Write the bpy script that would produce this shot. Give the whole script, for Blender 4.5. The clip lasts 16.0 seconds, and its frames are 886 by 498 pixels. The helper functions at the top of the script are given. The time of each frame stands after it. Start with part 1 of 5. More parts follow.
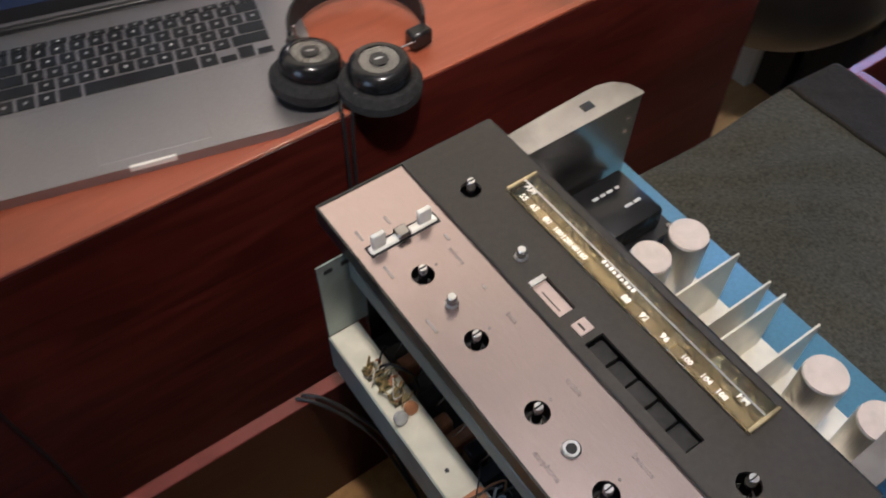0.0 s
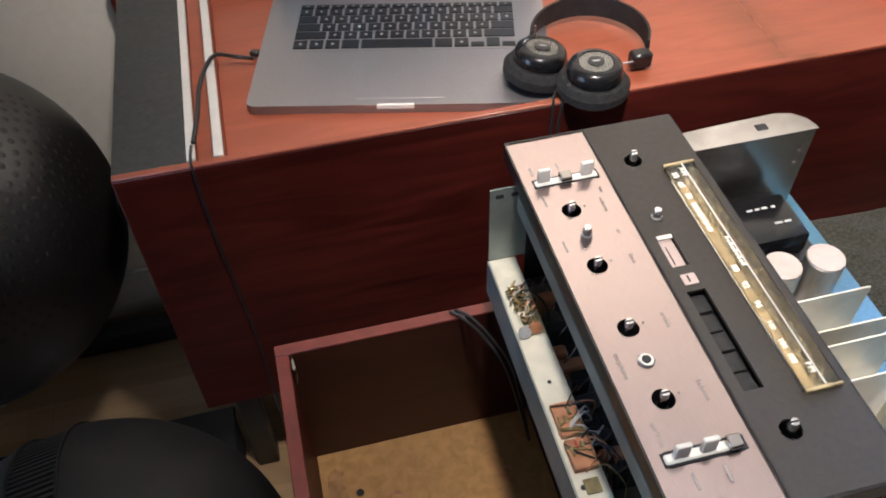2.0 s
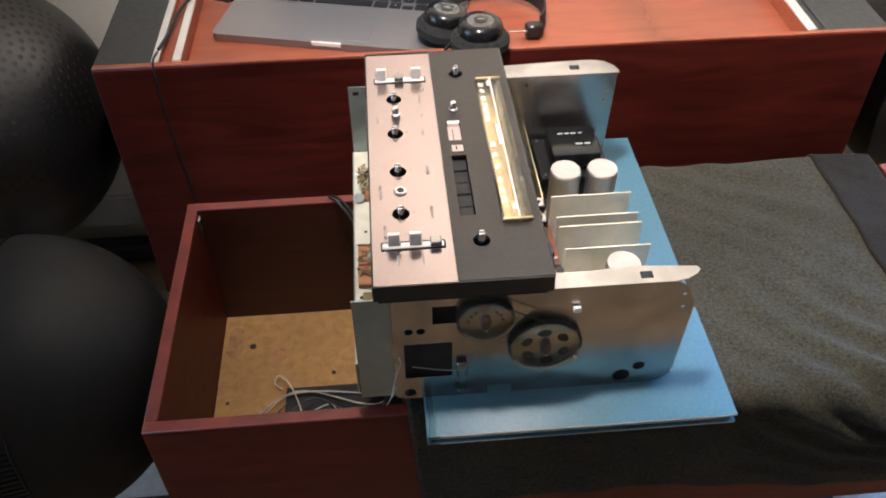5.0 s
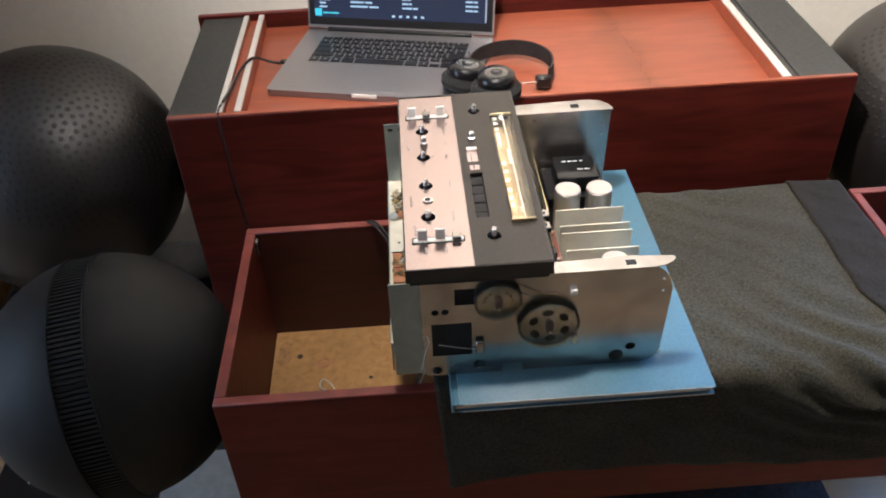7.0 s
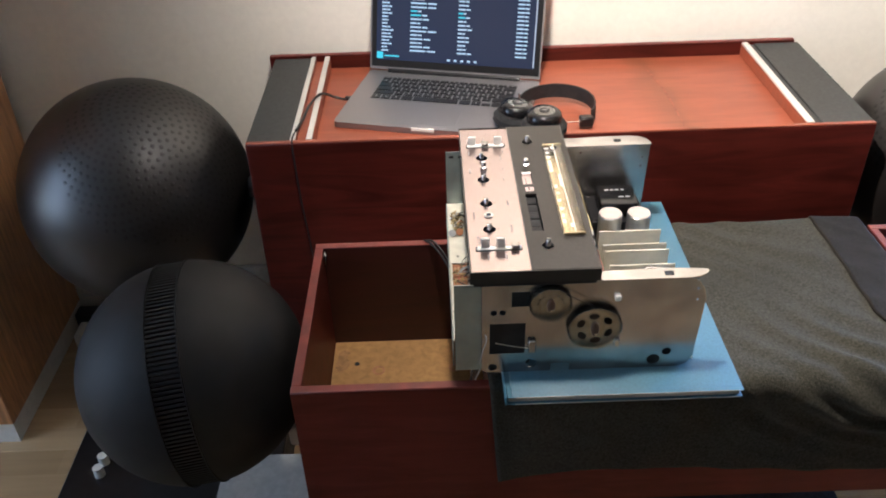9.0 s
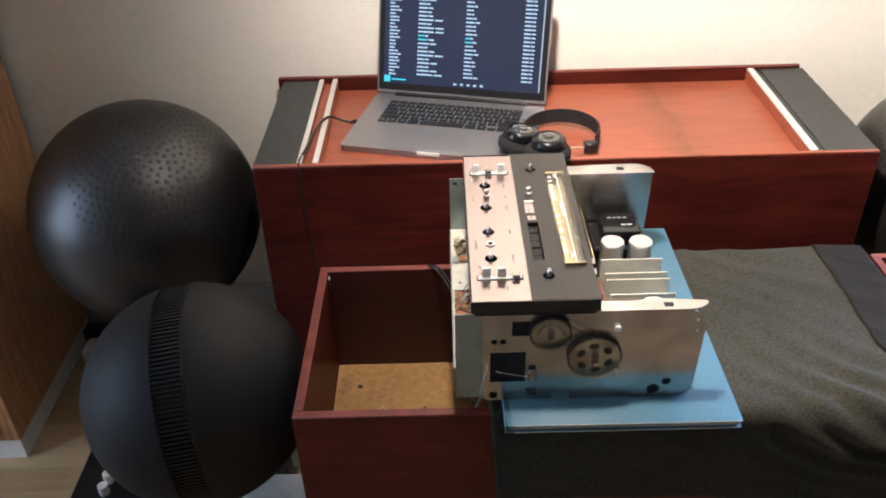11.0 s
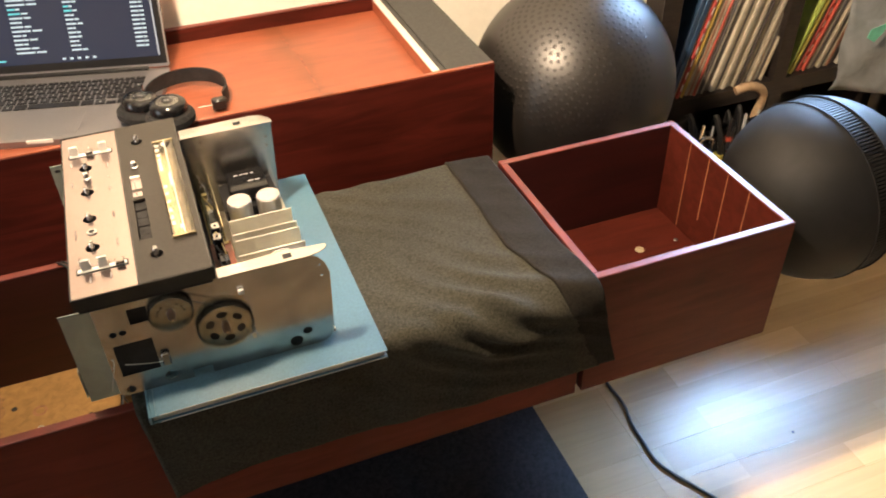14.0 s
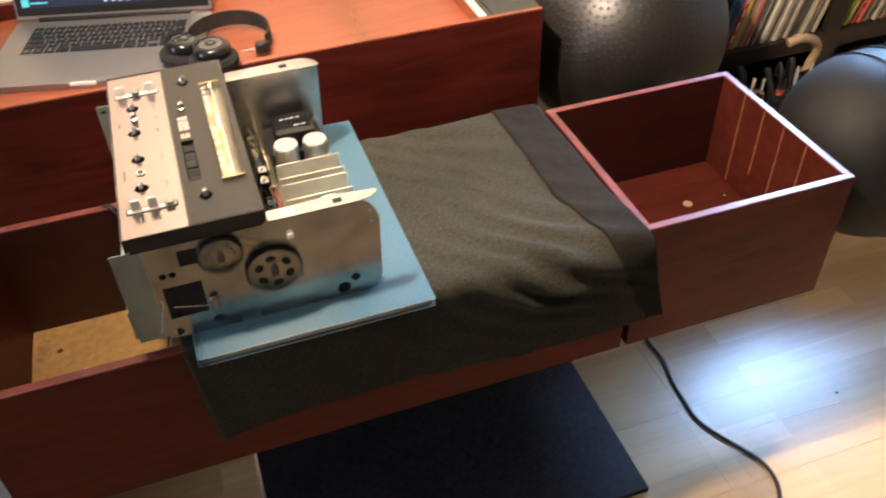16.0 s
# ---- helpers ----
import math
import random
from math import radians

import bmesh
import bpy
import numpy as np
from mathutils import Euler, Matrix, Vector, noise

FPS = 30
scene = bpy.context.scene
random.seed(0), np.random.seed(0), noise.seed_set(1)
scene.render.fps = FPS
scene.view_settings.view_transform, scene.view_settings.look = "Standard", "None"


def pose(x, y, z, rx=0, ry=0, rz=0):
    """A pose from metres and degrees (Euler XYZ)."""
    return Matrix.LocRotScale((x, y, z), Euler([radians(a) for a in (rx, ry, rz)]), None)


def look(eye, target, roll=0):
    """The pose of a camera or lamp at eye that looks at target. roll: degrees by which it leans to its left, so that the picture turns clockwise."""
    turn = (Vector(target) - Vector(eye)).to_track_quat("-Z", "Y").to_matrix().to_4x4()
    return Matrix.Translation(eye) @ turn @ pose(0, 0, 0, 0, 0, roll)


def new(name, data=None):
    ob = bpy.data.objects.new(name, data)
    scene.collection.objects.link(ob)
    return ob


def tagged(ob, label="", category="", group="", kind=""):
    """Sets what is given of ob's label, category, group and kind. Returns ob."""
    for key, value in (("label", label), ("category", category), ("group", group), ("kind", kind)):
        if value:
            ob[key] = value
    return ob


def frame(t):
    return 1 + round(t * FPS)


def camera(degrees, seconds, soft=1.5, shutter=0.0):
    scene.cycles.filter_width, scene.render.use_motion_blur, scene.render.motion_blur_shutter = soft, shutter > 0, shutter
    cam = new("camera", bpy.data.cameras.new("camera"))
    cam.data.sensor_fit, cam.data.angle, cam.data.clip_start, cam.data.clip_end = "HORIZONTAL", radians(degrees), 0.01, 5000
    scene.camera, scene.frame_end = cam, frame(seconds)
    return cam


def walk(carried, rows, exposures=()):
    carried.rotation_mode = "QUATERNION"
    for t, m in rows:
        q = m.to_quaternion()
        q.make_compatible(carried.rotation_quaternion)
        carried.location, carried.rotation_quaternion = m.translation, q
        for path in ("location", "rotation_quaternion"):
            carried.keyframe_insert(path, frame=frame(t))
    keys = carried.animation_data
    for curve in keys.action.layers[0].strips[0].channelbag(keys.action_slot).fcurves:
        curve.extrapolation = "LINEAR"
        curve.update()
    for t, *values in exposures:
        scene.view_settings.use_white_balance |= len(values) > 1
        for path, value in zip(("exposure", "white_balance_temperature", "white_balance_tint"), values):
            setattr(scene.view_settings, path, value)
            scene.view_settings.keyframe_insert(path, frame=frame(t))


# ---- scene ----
cam = camera(55.6, 16.0, soft=1.9, shutter=0.35)
PATH = [
    (0, (0.224, -0.529, 1.262), (0.923, 0.453, -0.334), 0.3),
    (0.5, (0.237, -0.592, 1.268), (0.693, 0.54, -0.317), -1.7),
    (1, (0.219, -0.624, 1.278), (0.574, 0.593, -0.268), -2.6),
    (1.5, (0.205, -0.658, 1.285), (0.55, 0.629, -0.206), -1.4),
    (2, (0.196, -0.704, 1.289), (0.484, 0.61, -0.191), -2.0),
    (2.5, (0.195, -0.757, 1.295), (0.466, 0.614, -0.136), -1.5),
    (3, (0.21, -0.823, 1.306), (0.446, 0.558, -0.122), -1.9),
    (3.5, (0.24, -0.869, 1.309), (0.452, 0.53, -0.104), -1.3),
    (4, (0.301, -0.931, 1.306), (0.446, 0.492, -0.092), -0.4),
    (4.5, (0.37, -0.988, 1.313), (0.487, 0.434, -0.09), -0.4),
    (4.7, (0.393, -1.001, 1.312), (0.51, 0.421, -0.09), -0.3),
    (6.8, (0.402, -1.177, 1.363), (0.441, 0.373, 0.101), -3.3),
    (7, (0.393, -1.2, 1.363), (0.444, 0.357, 0.108), -2.7),
    (7.5, (0.367, -1.249, 1.374), (0.415, 0.347, 0.17), -2.3),
    (8, (0.343, -1.29, 1.383), (0.368, 0.345, 0.231), -2.2),
    (8.2, (0.329, -1.304, 1.388), (0.357, 0.329, 0.233), -1.9),
    (10.3, (0.359, -1.337, 1.403), (0.334, 0.301, 0.256), -2.0),
    (10.5, (0.354, -1.323, 1.406), (0.343, 0.326, 0.274), -1.5),
    (11, (0.349, -1.326, 1.421), (0.335, 0.324, 0.291), -1.7),
    (11.5, (0.379, -1.339, 1.417), (0.498, 0.292, 0.266), -0.3),
    (12, (0.42, -1.335, 1.413), (0.646, 0.26, 0.228), -0.4),
    (12.5, (0.45, -1.33, 1.406), (0.793, 0.227, 0.199), 0.1),
    (13, (0.472, -1.326, 1.408), (0.878, 0.201, 0.182), -0.4),
    (13.5, (0.499, -1.325, 1.414), (0.971, 0.168, 0.17), -0.9),
    (14, (0.52, -1.324, 1.411), (1.063, 0.143, 0.165), -1.4),
    (14.5, (0.528, -1.324, 1.412), (1.089, 0.135, 0.164), -1.4),
    (15, (0.522, -1.323, 1.413), (1.076, 0.138, 0.164), -1.7),
    (15.5, (0.517, -1.318, 1.408), (1.071, 0.117, 0.131), -1.7),
    (16, (0.492, -1.305, 1.388), (0.955, 0.123, 0.066), -1.9),
]
EXPO = [(0.0, -1.04, 5200, 13), (0.6, -0.92, 5150, 13), (1.2, -0.54, 5150, 13), (2.0, -0.46, 5150, 13), (3.5, -0.34, 5200, 13), (7.0, -0.26, 5250, 13), (11.0, -0.1, 5350, 13), (12.0, -0.06, 5750, 13), (12.5, 0.02, 6050, 13), (13.5, 0.18, 7100, 14), (16.0, 0.06, 6350, 14)]
LID = 17.5

walk(cam, [(t, look(eye, target, roll)) for t, eye, target, roll in PATH], EXPO)

# ---- light ----
world = bpy.data.worlds.new("world")
scene.world = world
world.use_nodes = True
wn = world.node_tree.nodes
sky = wn.new("ShaderNodeTexSky")
sky.sky_type, sky.sun_disc = "NISHITA", False
sky.sun_elevation, sky.sun_rotation = radians(30.0), radians(90.0)
wn["Background"].inputs["Strength"].default_value = 0.12
world.node_tree.links.new(sky.outputs["Color"], wn["Background"].inputs["Color"])


def lamp(name, kind, m, energy, colour, **more):
    data = bpy.data.lights.new(name, kind)
    data.energy, data.color = energy, colour
    ob = new(name, data)
    ob.matrix_basis = m
    return data


LAMP = Vector((0.370, -0.450, 1.80))
AIM = Vector((1.42, 0.28, 1.06))
bulb = lamp("lamp_light", "SPOT", look(LAMP, AIM), 185, (1.0, 0.79, 0.56))
bulb.shadow_soft_size, bulb.spot_size, bulb.spot_blend = 0.040, radians(160), 1.0
# unseen fill added above the lamp to brighten the ceiling and lift shade
upward = lamp("ceiling_fill", "SPOT", look(LAMP + Vector((0, 0, 0.13)), (1.10, -0.25, 2.55)), 100, (1.0, 0.88, 0.74))
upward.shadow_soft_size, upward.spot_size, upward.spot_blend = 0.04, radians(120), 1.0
day = lamp("window_light", "AREA", look((3.58, 1.41, 2.08), (1.60, -0.38, 0.0)), 520, (0.34, 0.59, 1.0))
day.shape, day.size, day.size_y = "RECTANGLE", 0.80, 1.50
day2 = lamp("window_light", "AREA", look((-2.17, -0.75, 1.15), (0.0, -0.1, 0.9)), 23, (0.78, 0.89, 1.0))
day2.shape, day2.size, day2.size_y = "RECTANGLE", 1.1, 1.5
sun = lamp("sun", "SUN", look((0, 0, 0), (-0.866, 0.0, -0.5)), 8.0, (1.0, 0.88, 0.70))
sun.angle = radians(0.3)

# ---- materials ----


def mat(name, base, rough=0.5, metal=0.0, spread=0.12, scale=20.0, stretch=(1, 1, 1), bump=0.0, fine=300.0, coat=0.0, blotch=0.06):
    """A surface with two scales of variation, grain and stains, and fine relief."""
    m = bpy.data.materials.new(name)
    m.use_nodes = True
    n, k = m.node_tree.nodes, m.node_tree.links
    b = n["Principled BSDF"]
    b.inputs["Roughness"].default_value, b.inputs["Metallic"].default_value = rough, metal
    b.inputs["Coat Weight"].default_value = coat
    b.inputs["Coat Roughness"].default_value = 0.12
    co = n.new("ShaderNodeTexCoord")
    mp = n.new("ShaderNodeMapping")
    mp.inputs["Scale"].default_value = stretch
    k.new(co.outputs["Object"], mp.inputs["Vector"])
    grain = n.new("ShaderNodeTexNoise")
    grain.inputs["Scale"].default_value, grain.inputs["Detail"].default_value = scale, 6
    grain.inputs["Distortion"].default_value = 0.6
    k.new(mp.outputs["Vector"], grain.inputs["Vector"])
    stain = n.new("ShaderNodeTexNoise")
    stain.inputs["Scale"].default_value, stain.inputs["Detail"].default_value = 5, 3
    k.new(co.outputs["Object"], stain.inputs["Vector"])
    ramp = n.new("ShaderNodeValToRGB")
    lo = tuple(max(0.0, c * (1 - spread * 2)) for c in base)
    hi = tuple(min(1.0, c * (1 + spread * 2)) for c in base)
    ramp.color_ramp.elements[0].color, ramp.color_ramp.elements[0].position = (*lo, 1), 0.32
    ramp.color_ramp.elements[1].color, ramp.color_ramp.elements[1].position = (*hi, 1), 0.68
    k.new(grain.outputs["Fac"], ramp.inputs["Fac"])
    mix = n.new("ShaderNodeMix")
    mix.data_type, mix.blend_type = "RGBA", "MULTIPLY"
    tone = n.new("ShaderNodeValToRGB")
    tone.color_ramp.elements[0].color = (1 - 2 * blotch,) * 3 + (1,)
    tone.color_ramp.elements[0].position, tone.color_ramp.elements[1].position = 0.35, 0.65
    k.new(stain.outputs["Fac"], tone.inputs["Fac"])
    mix.inputs["Factor"].default_value = 1.0
    k.new(ramp.outputs["Color"], mix.inputs[6])
    k.new(tone.outputs["Color"], mix.inputs[7])
    k.new(mix.outputs[2], b.inputs["Base Color"])
    rr = n.new("ShaderNodeMapRange")
    rr.inputs["To Min"].default_value, rr.inputs["To Max"].default_value = max(0.02, rough - 0.07), min(1, rough + 0.07)
    k.new(stain.outputs["Fac"], rr.inputs["Value"])
    k.new(rr.outputs["Result"], b.inputs["Roughness"])
    if bump:
        tiny = n.new("ShaderNodeTexNoise")
        tiny.inputs["Scale"].default_value, tiny.inputs["Detail"].default_value = fine, 4
        k.new(mp.outputs["Vector"], tiny.inputs["Vector"])
        bp = n.new("ShaderNodeBump")
        bp.inputs["Strength"].default_value, bp.inputs["Distance"].default_value = bump, 0.002
        k.new(tiny.outputs["Fac"], bp.inputs["Height"])
        k.new(bp.outputs["Normal"], b.inputs["Normal"])
    return m


def shine(m, ior=1.5, spec=0.5, sheen=0.0):
    b = m.node_tree.nodes["Principled BSDF"]
    b.inputs["IOR"].default_value = ior
    b.inputs["Specular IOR Level"].default_value = spec
    b.inputs["Sheen Weight"].default_value = sheen
    return m


def glow(name, colour, strength, rough=0.3):
    m = mat(name, (0.02, 0.02, 0.02), rough, 0, 0, 10)
    b = m.node_tree.nodes["Principled BSDF"]
    b.inputs["Emission Color"].default_value, b.inputs["Emission Strength"].default_value = (*colour, 1), strength
    return m


# one cherry veneer: lit top and shaded front are put into two colours
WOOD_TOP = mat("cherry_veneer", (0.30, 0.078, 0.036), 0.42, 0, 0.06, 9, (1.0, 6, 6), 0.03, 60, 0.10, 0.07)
WOOD_FRONT = mat("shaded_cherry_veneer", (0.068, 0.0105, 0.0066), 0.40, 0, 0.20, 4.5, (0.8, 5, 6.5), 0.03, 60, 0.06, 0.15)
WOOD_BOX = mat("cherry_box_veneer", (0.074, 0.0138, 0.0088), 0.46, 0, 0.10, 7, (1.0, 6, 8), 0.03, 60, 0.06, 0.12)
WOOD_RED = mat("red_box_veneer", (0.125, 0.027, 0.019), 0.42, 0, 0.10, 8, (1.0, 6, 6), 0.04, 60, 0.06, 0.12)
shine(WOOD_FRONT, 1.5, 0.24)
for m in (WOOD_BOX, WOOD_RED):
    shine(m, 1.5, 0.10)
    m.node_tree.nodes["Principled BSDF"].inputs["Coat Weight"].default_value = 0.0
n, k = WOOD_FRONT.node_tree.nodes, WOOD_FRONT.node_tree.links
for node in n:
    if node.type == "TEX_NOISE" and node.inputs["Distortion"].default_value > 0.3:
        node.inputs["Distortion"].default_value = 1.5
# one broad greenish stain runs across the veneer of the top
n, k = WOOD_TOP.node_tree.nodes, WOOD_TOP.node_tree.links
geo, sep, wob = n.new("ShaderNodeNewGeometry"), n.new("ShaderNodeSeparateXYZ"), n.new("ShaderNodeTexNoise")
k.new(geo.outputs["Position"], sep.inputs["Vector"])
wob.inputs["Scale"].default_value, wob.inputs["Detail"].default_value = 9, 4
k.new(geo.outputs["Position"], wob.inputs["Vector"])
lean = n.new("ShaderNodeMath")
lean.operation = "MULTIPLY_ADD"
lean.inputs[1].default_value = 0.06
k.new(sep.outputs["Y"], lean.inputs[0])
k.new(sep.outputs["X"], lean.inputs[2])
sway = n.new("ShaderNodeMath")
sway.operation = "MULTIPLY_ADD"
sway.inputs[1].default_value = 0.09
k.new(wob.outputs["Fac"], sway.inputs[0])
k.new(lean.outputs["Value"], sway.inputs[2])
mark = n.new("ShaderNodeValToRGB")
mark.color_ramp.elements[0].position, mark.color_ramp.elements[0].color = 0.795, (1, 1, 1, 1)
mark.color_ramp.elements[1].position, mark.color_ramp.elements[1].color = 0.915, (1, 1, 1, 1)
for at, tint in ((0.843, (0.62, 0.72, 0.62, 1)), (0.853, (0.55, 0.66, 0.58, 1)), (0.868, (0.80, 0.88, 0.80, 1))):
    mark.color_ramp.elements.new(at).color = tint
k.new(sway.outputs["Value"], mark.inputs["Fac"])
over = n.new("ShaderNodeMix")
over.data_type, over.blend_type = "RGBA", "MULTIPLY"
over.inputs["Factor"].default_value = 0.75
wood = n["Principled BSDF"].inputs["Base Color"].links[0].from_socket
k.new(wood, over.inputs[6])
k.new(mark.outputs["Color"], over.inputs[7])
k.new(over.outputs[2], n["Principled BSDF"].inputs["Base Color"])
# the shade inside the open boxes is put into this darker veneer
WOOD_SHADED = mat("shaded_inside_veneer", (0.041, 0.0056, 0.0048), 0.5, 0, 0.12, 8, (1.0, 6, 6), 0.04, 60, 0, 0.15)
WOOD_EDGE = mat("lacquered_edge", (0.155, 0.026, 0.018), 0.42, 0, 0.12, 30, (1, 1, 1), 0.04, 80, 0.08)
CHIP = mat("chipboard", (0.37, 0.205, 0.066), 0.75, 0, 0.09, 70, (1, 1, 1), 0.12, 200, 0, 0.08)
BLACK_LAM = mat("black_laminate", (0.031, 0.033, 0.033), 0.45, 0, 0.15, 120, (1, 1, 1), 0.08, 500)
BASE_BLACK = shine(mat("matt_black_board", (0.024, 0.024, 0.032), 0.6, 0, 0.2, 120, (1, 1, 1), 0.1, 500, 0, 0.15), 1.5, 0.2)
ALU = mat("aluminium", (0.78, 0.77, 0.75), 0.32, 1.0, 0.04, 40, (1, 20, 1), 0.03, 300)
STRIP = mat("satin_aluminium", (0.80, 0.78, 0.74), 0.55, 0.55, 0.04, 40, (1, 20, 1), 0.04, 300)
ALU_BODY = mat("anodised_aluminium", (0.33, 0.32, 0.33), 0.42, 0.85, 0.02, 400, (1, 1, 1), 0.05, 900, 0, 0.02)
PLATE = mat("brushed_silver_plate", (0.47, 0.38, 0.365), 0.22, 0.96, 0.03, 160, (14, 0.6, 1), 0.05, 400, 0, 0.03)
DARKPLATE = mat("dark_grey_plate", (0.032, 0.028, 0.023), 0.48, 0.2, 0.06, 200, (1, 1, 1), 0.06, 700, 0, 0.05)
STEEL = mat("zinc_plated_steel", (0.55, 0.525, 0.505), 0.22, 0.97, 0.12, 16, (1, 1, 1), 0.09, 30, 0, 0.22)
STEEL_DULL = mat("dull_green_zinc", (0.33, 0.38, 0.36), 0.5, 0.7, 0.10, 18, (1, 1, 1), 0.08, 120, 0, 0.12)
CREAM = mat("cream_painted_steel", (0.66, 0.64, 0.52), 0.5, 0, 0.06, 40, (1, 1, 1), 0.06, 200, 0, 0.10)
CHROME = mat("chrome", (0.80, 0.80, 0.80), 0.14, 1.0, 0.02, 30)
GOLD = mat("lit_dial", (0.66, 0.55, 0.33), 0.17, 0.75, 0.16, 60, (1, 0.3, 1), 1.0, 70)
WHITE_PL = mat("white_plastic", (0.80, 0.79, 0.74), 0.45, 0, 0.03, 60)
LEVER = mat("milky_plastic", (0.66, 0.66, 0.62), 0.35, 0, 0.05, 60)
SCUFF = mat("dark_scuff", (0.235, 0.060, 0.028), 0.45, 0, 0.2, 60)
RESIST = mat("green_brown_lacquer", (0.16, 0.13, 0.05), 0.4, 0, 0.2, 60)
GREY_PL = mat("grey_plastic", (0.42, 0.43, 0.42), 0.45, 0, 0.05, 60)
GLOSS_BLACK = mat("gloss_black_plastic", (0.008, 0.008, 0.009), 0.20, 0, 0.1, 60)
BLACK_PL = mat("black_plastic", (0.012, 0.012, 0.013), 0.30, 0, 0.1, 60, (1, 1, 1), 0.04, 300)
BLACK_MATT = mat("matt_black", (0.014, 0.014, 0.015), 0.75, 0, 0.2, 80, (1, 1, 1), 0.1, 300)
FOAM = mat("black_foam", (0.012, 0.012, 0.013), 0.95, 0, 0.3, 200, (1, 1, 1), 0.4, 400)
BALL_GLOSS = shine(mat("black_rubber_glossy", (0.0120, 0.0098, 0.0088), 0.40, 0, 0.12, 30, (1, 1, 1), 0.03, 400, 0.0, 0.1), 1.5, 0.85)
BALL_MATT = shine(mat("black_rubber_matt", (0.0085, 0.0085, 0.0088), 0.62, 0, 0.14, 25, (1, 1, 1), 0.10, 500, 0, 0.14), 1.5, 0.33)
DOT = shine(mat("dull_rubber_dot", (0.0112, 0.0100, 0.0095), 0.50, 0, 0.1, 60), 1.5, 0.58)
RIB = mat("black_rib", (0.006, 0.006, 0.007), 0.5, 0, 0.1, 60)
BLUE = mat("light_blue_cloth_cover", (0.066, 0.160, 0.225), 0.40, 0, 0.05, 300, (1, 1, 1), 0.12, 700, 0, 0.06)
PAPER = mat("page_block", (0.55, 0.53, 0.47), 0.85, 0, 0.10, 20, (1, 1, 60), 0.1, 300)
WOOL = shine(mat("grey_wool", (0.050, 0.048, 0.038), 0.95, 0, 0.18, 300, (1, 1, 1), 0.8, 420, 0, 0.12), 1.45, 0.04, 0.03)
HEM = shine(mat("dark_hem", (0.020, 0.0175, 0.0145), 0.95, 0, 0.15, 300, (1, 1, 1), 0.5, 520, 0, 0.1), 1.45, 0.08, 0.04)
WALL = mat("painted_wall", (0.87, 0.84, 0.75), 0.85, 0, 0.012, 60, (1, 1, 1), 0.02, 160, 0, 0.015)
# tone for unseen walls, darkened so they throw less light back
WALL_B = mat("low_bounce_paint", (0.52, 0.46, 0.38), 0.85, 0, 0.015, 60, (1, 1, 1), 0.02, 160, 0, 0.02)
CEIL = mat("white_ceiling", (0.82, 0.81, 0.78), 0.9, 0, 0.02, 40)
SKIRT = mat("white_skirting", (0.72, 0.72, 0.70), 0.45, 0, 0.03, 40)
FLOOR = mat("birch_laminate", (0.50, 0.35, 0.19), 0.24, 0, 0.035, 7, (0.6, 9, 1), 0.0, 60, 0.0, 0.03)
# printed three-strip pattern: short strips of slightly different tone, one pattern over the whole floor
n, k = FLOOR.node_tree.nodes, FLOOR.node_tree.links
geo, strips, over = n.new("ShaderNodeNewGeometry"), n.new("ShaderNodeTexBrick"), n.new("ShaderNodeMix")
for node in list(n):
    if node.type == "MAPPING":
        k.new(geo.outputs["Position"], node.inputs["Vector"])
    if node.type == "TEX_NOISE" and node.inputs["Detail"].default_value < 4:
        k.new(geo.outputs["Position"], node.inputs["Vector"])
k.new(geo.outputs["Position"], strips.inputs["Vector"])
strips.offset, strips.offset_frequency = 0.37, 2
strips.inputs["Scale"].default_value, strips.inputs["Mortar Size"].default_value = 1.0, 0.0004
strips.inputs["Brick Width"].default_value, strips.inputs["Row Height"].default_value = 0.36, 0.0643
strips.inputs["Color1"].default_value, strips.inputs["Color2"].default_value = (1.0, 1.0, 1.0, 1), (0.74, 0.70, 0.65, 1)
strips.inputs["Mortar"].default_value = (0.72, 0.68, 0.62, 1)
over.data_type, over.blend_type = "RGBA", "MULTIPLY"
over.inputs["Factor"].default_value = 1.0
wood = n["Principled BSDF"].inputs["Base Color"].links[0].from_socket
k.new(wood, over.inputs[6])
k.new(strips.outputs["Color"], over.inputs[7])
k.new(over.outputs[2], n["Principled BSDF"].inputs["Base Color"])
FLOOR_GAP = mat("plank_joint", (0.44, 0.31, 0.17), 0.6, 0, 0.1, 20)
OAK = mat("brown_veneer", (0.52, 0.26, 0.11), 0.42, 0, 0.14, 12, (9, 9, 1), 0.04, 60, 0.1, 0.08)
SHELF = mat("black_brown_foil", (0.022, 0.017, 0.015), 0.42, 0, 0.2, 18, (1, 8, 8), 0.05, 80)
CABLE = mat("black_cable", (0.012, 0.012, 0.012), 0.45, 0, 0.1, 60)
CABLE_W = mat("pale_wire", (0.50, 0.48, 0.42), 0.5, 0, 0.1, 60)
CABLE_R = mat("red_wire", (0.32, 0.05, 0.03), 0.5, 0, 0.1, 60)
COPPER = mat("copper_brown_card", (0.36, 0.16, 0.07), 0.6, 0, 0.16, 60, (1, 1, 1), 0.1, 200)
BRASS = mat("brass", (0.55, 0.42, 0.20), 0.3, 0.9, 0.15, 80)
INK = mat("grey_print", (0.30, 0.27, 0.26), 0.6, 0, 0.05, 60)
CREAM_INK = mat("cream_print", (0.92, 0.90, 0.80), 0.5, 0, 0.03, 60)
DARK_PL = mat("smoky_plastic", (0.10, 0.10, 0.09), 0.25, 0, 0.1, 60)
TANDISC = mat("polished_disc", (0.60, 0.55, 0.48), 0.20, 0.97, 0.10, 30, (1, 1, 1), 0.05, 60, 0, 0.18)
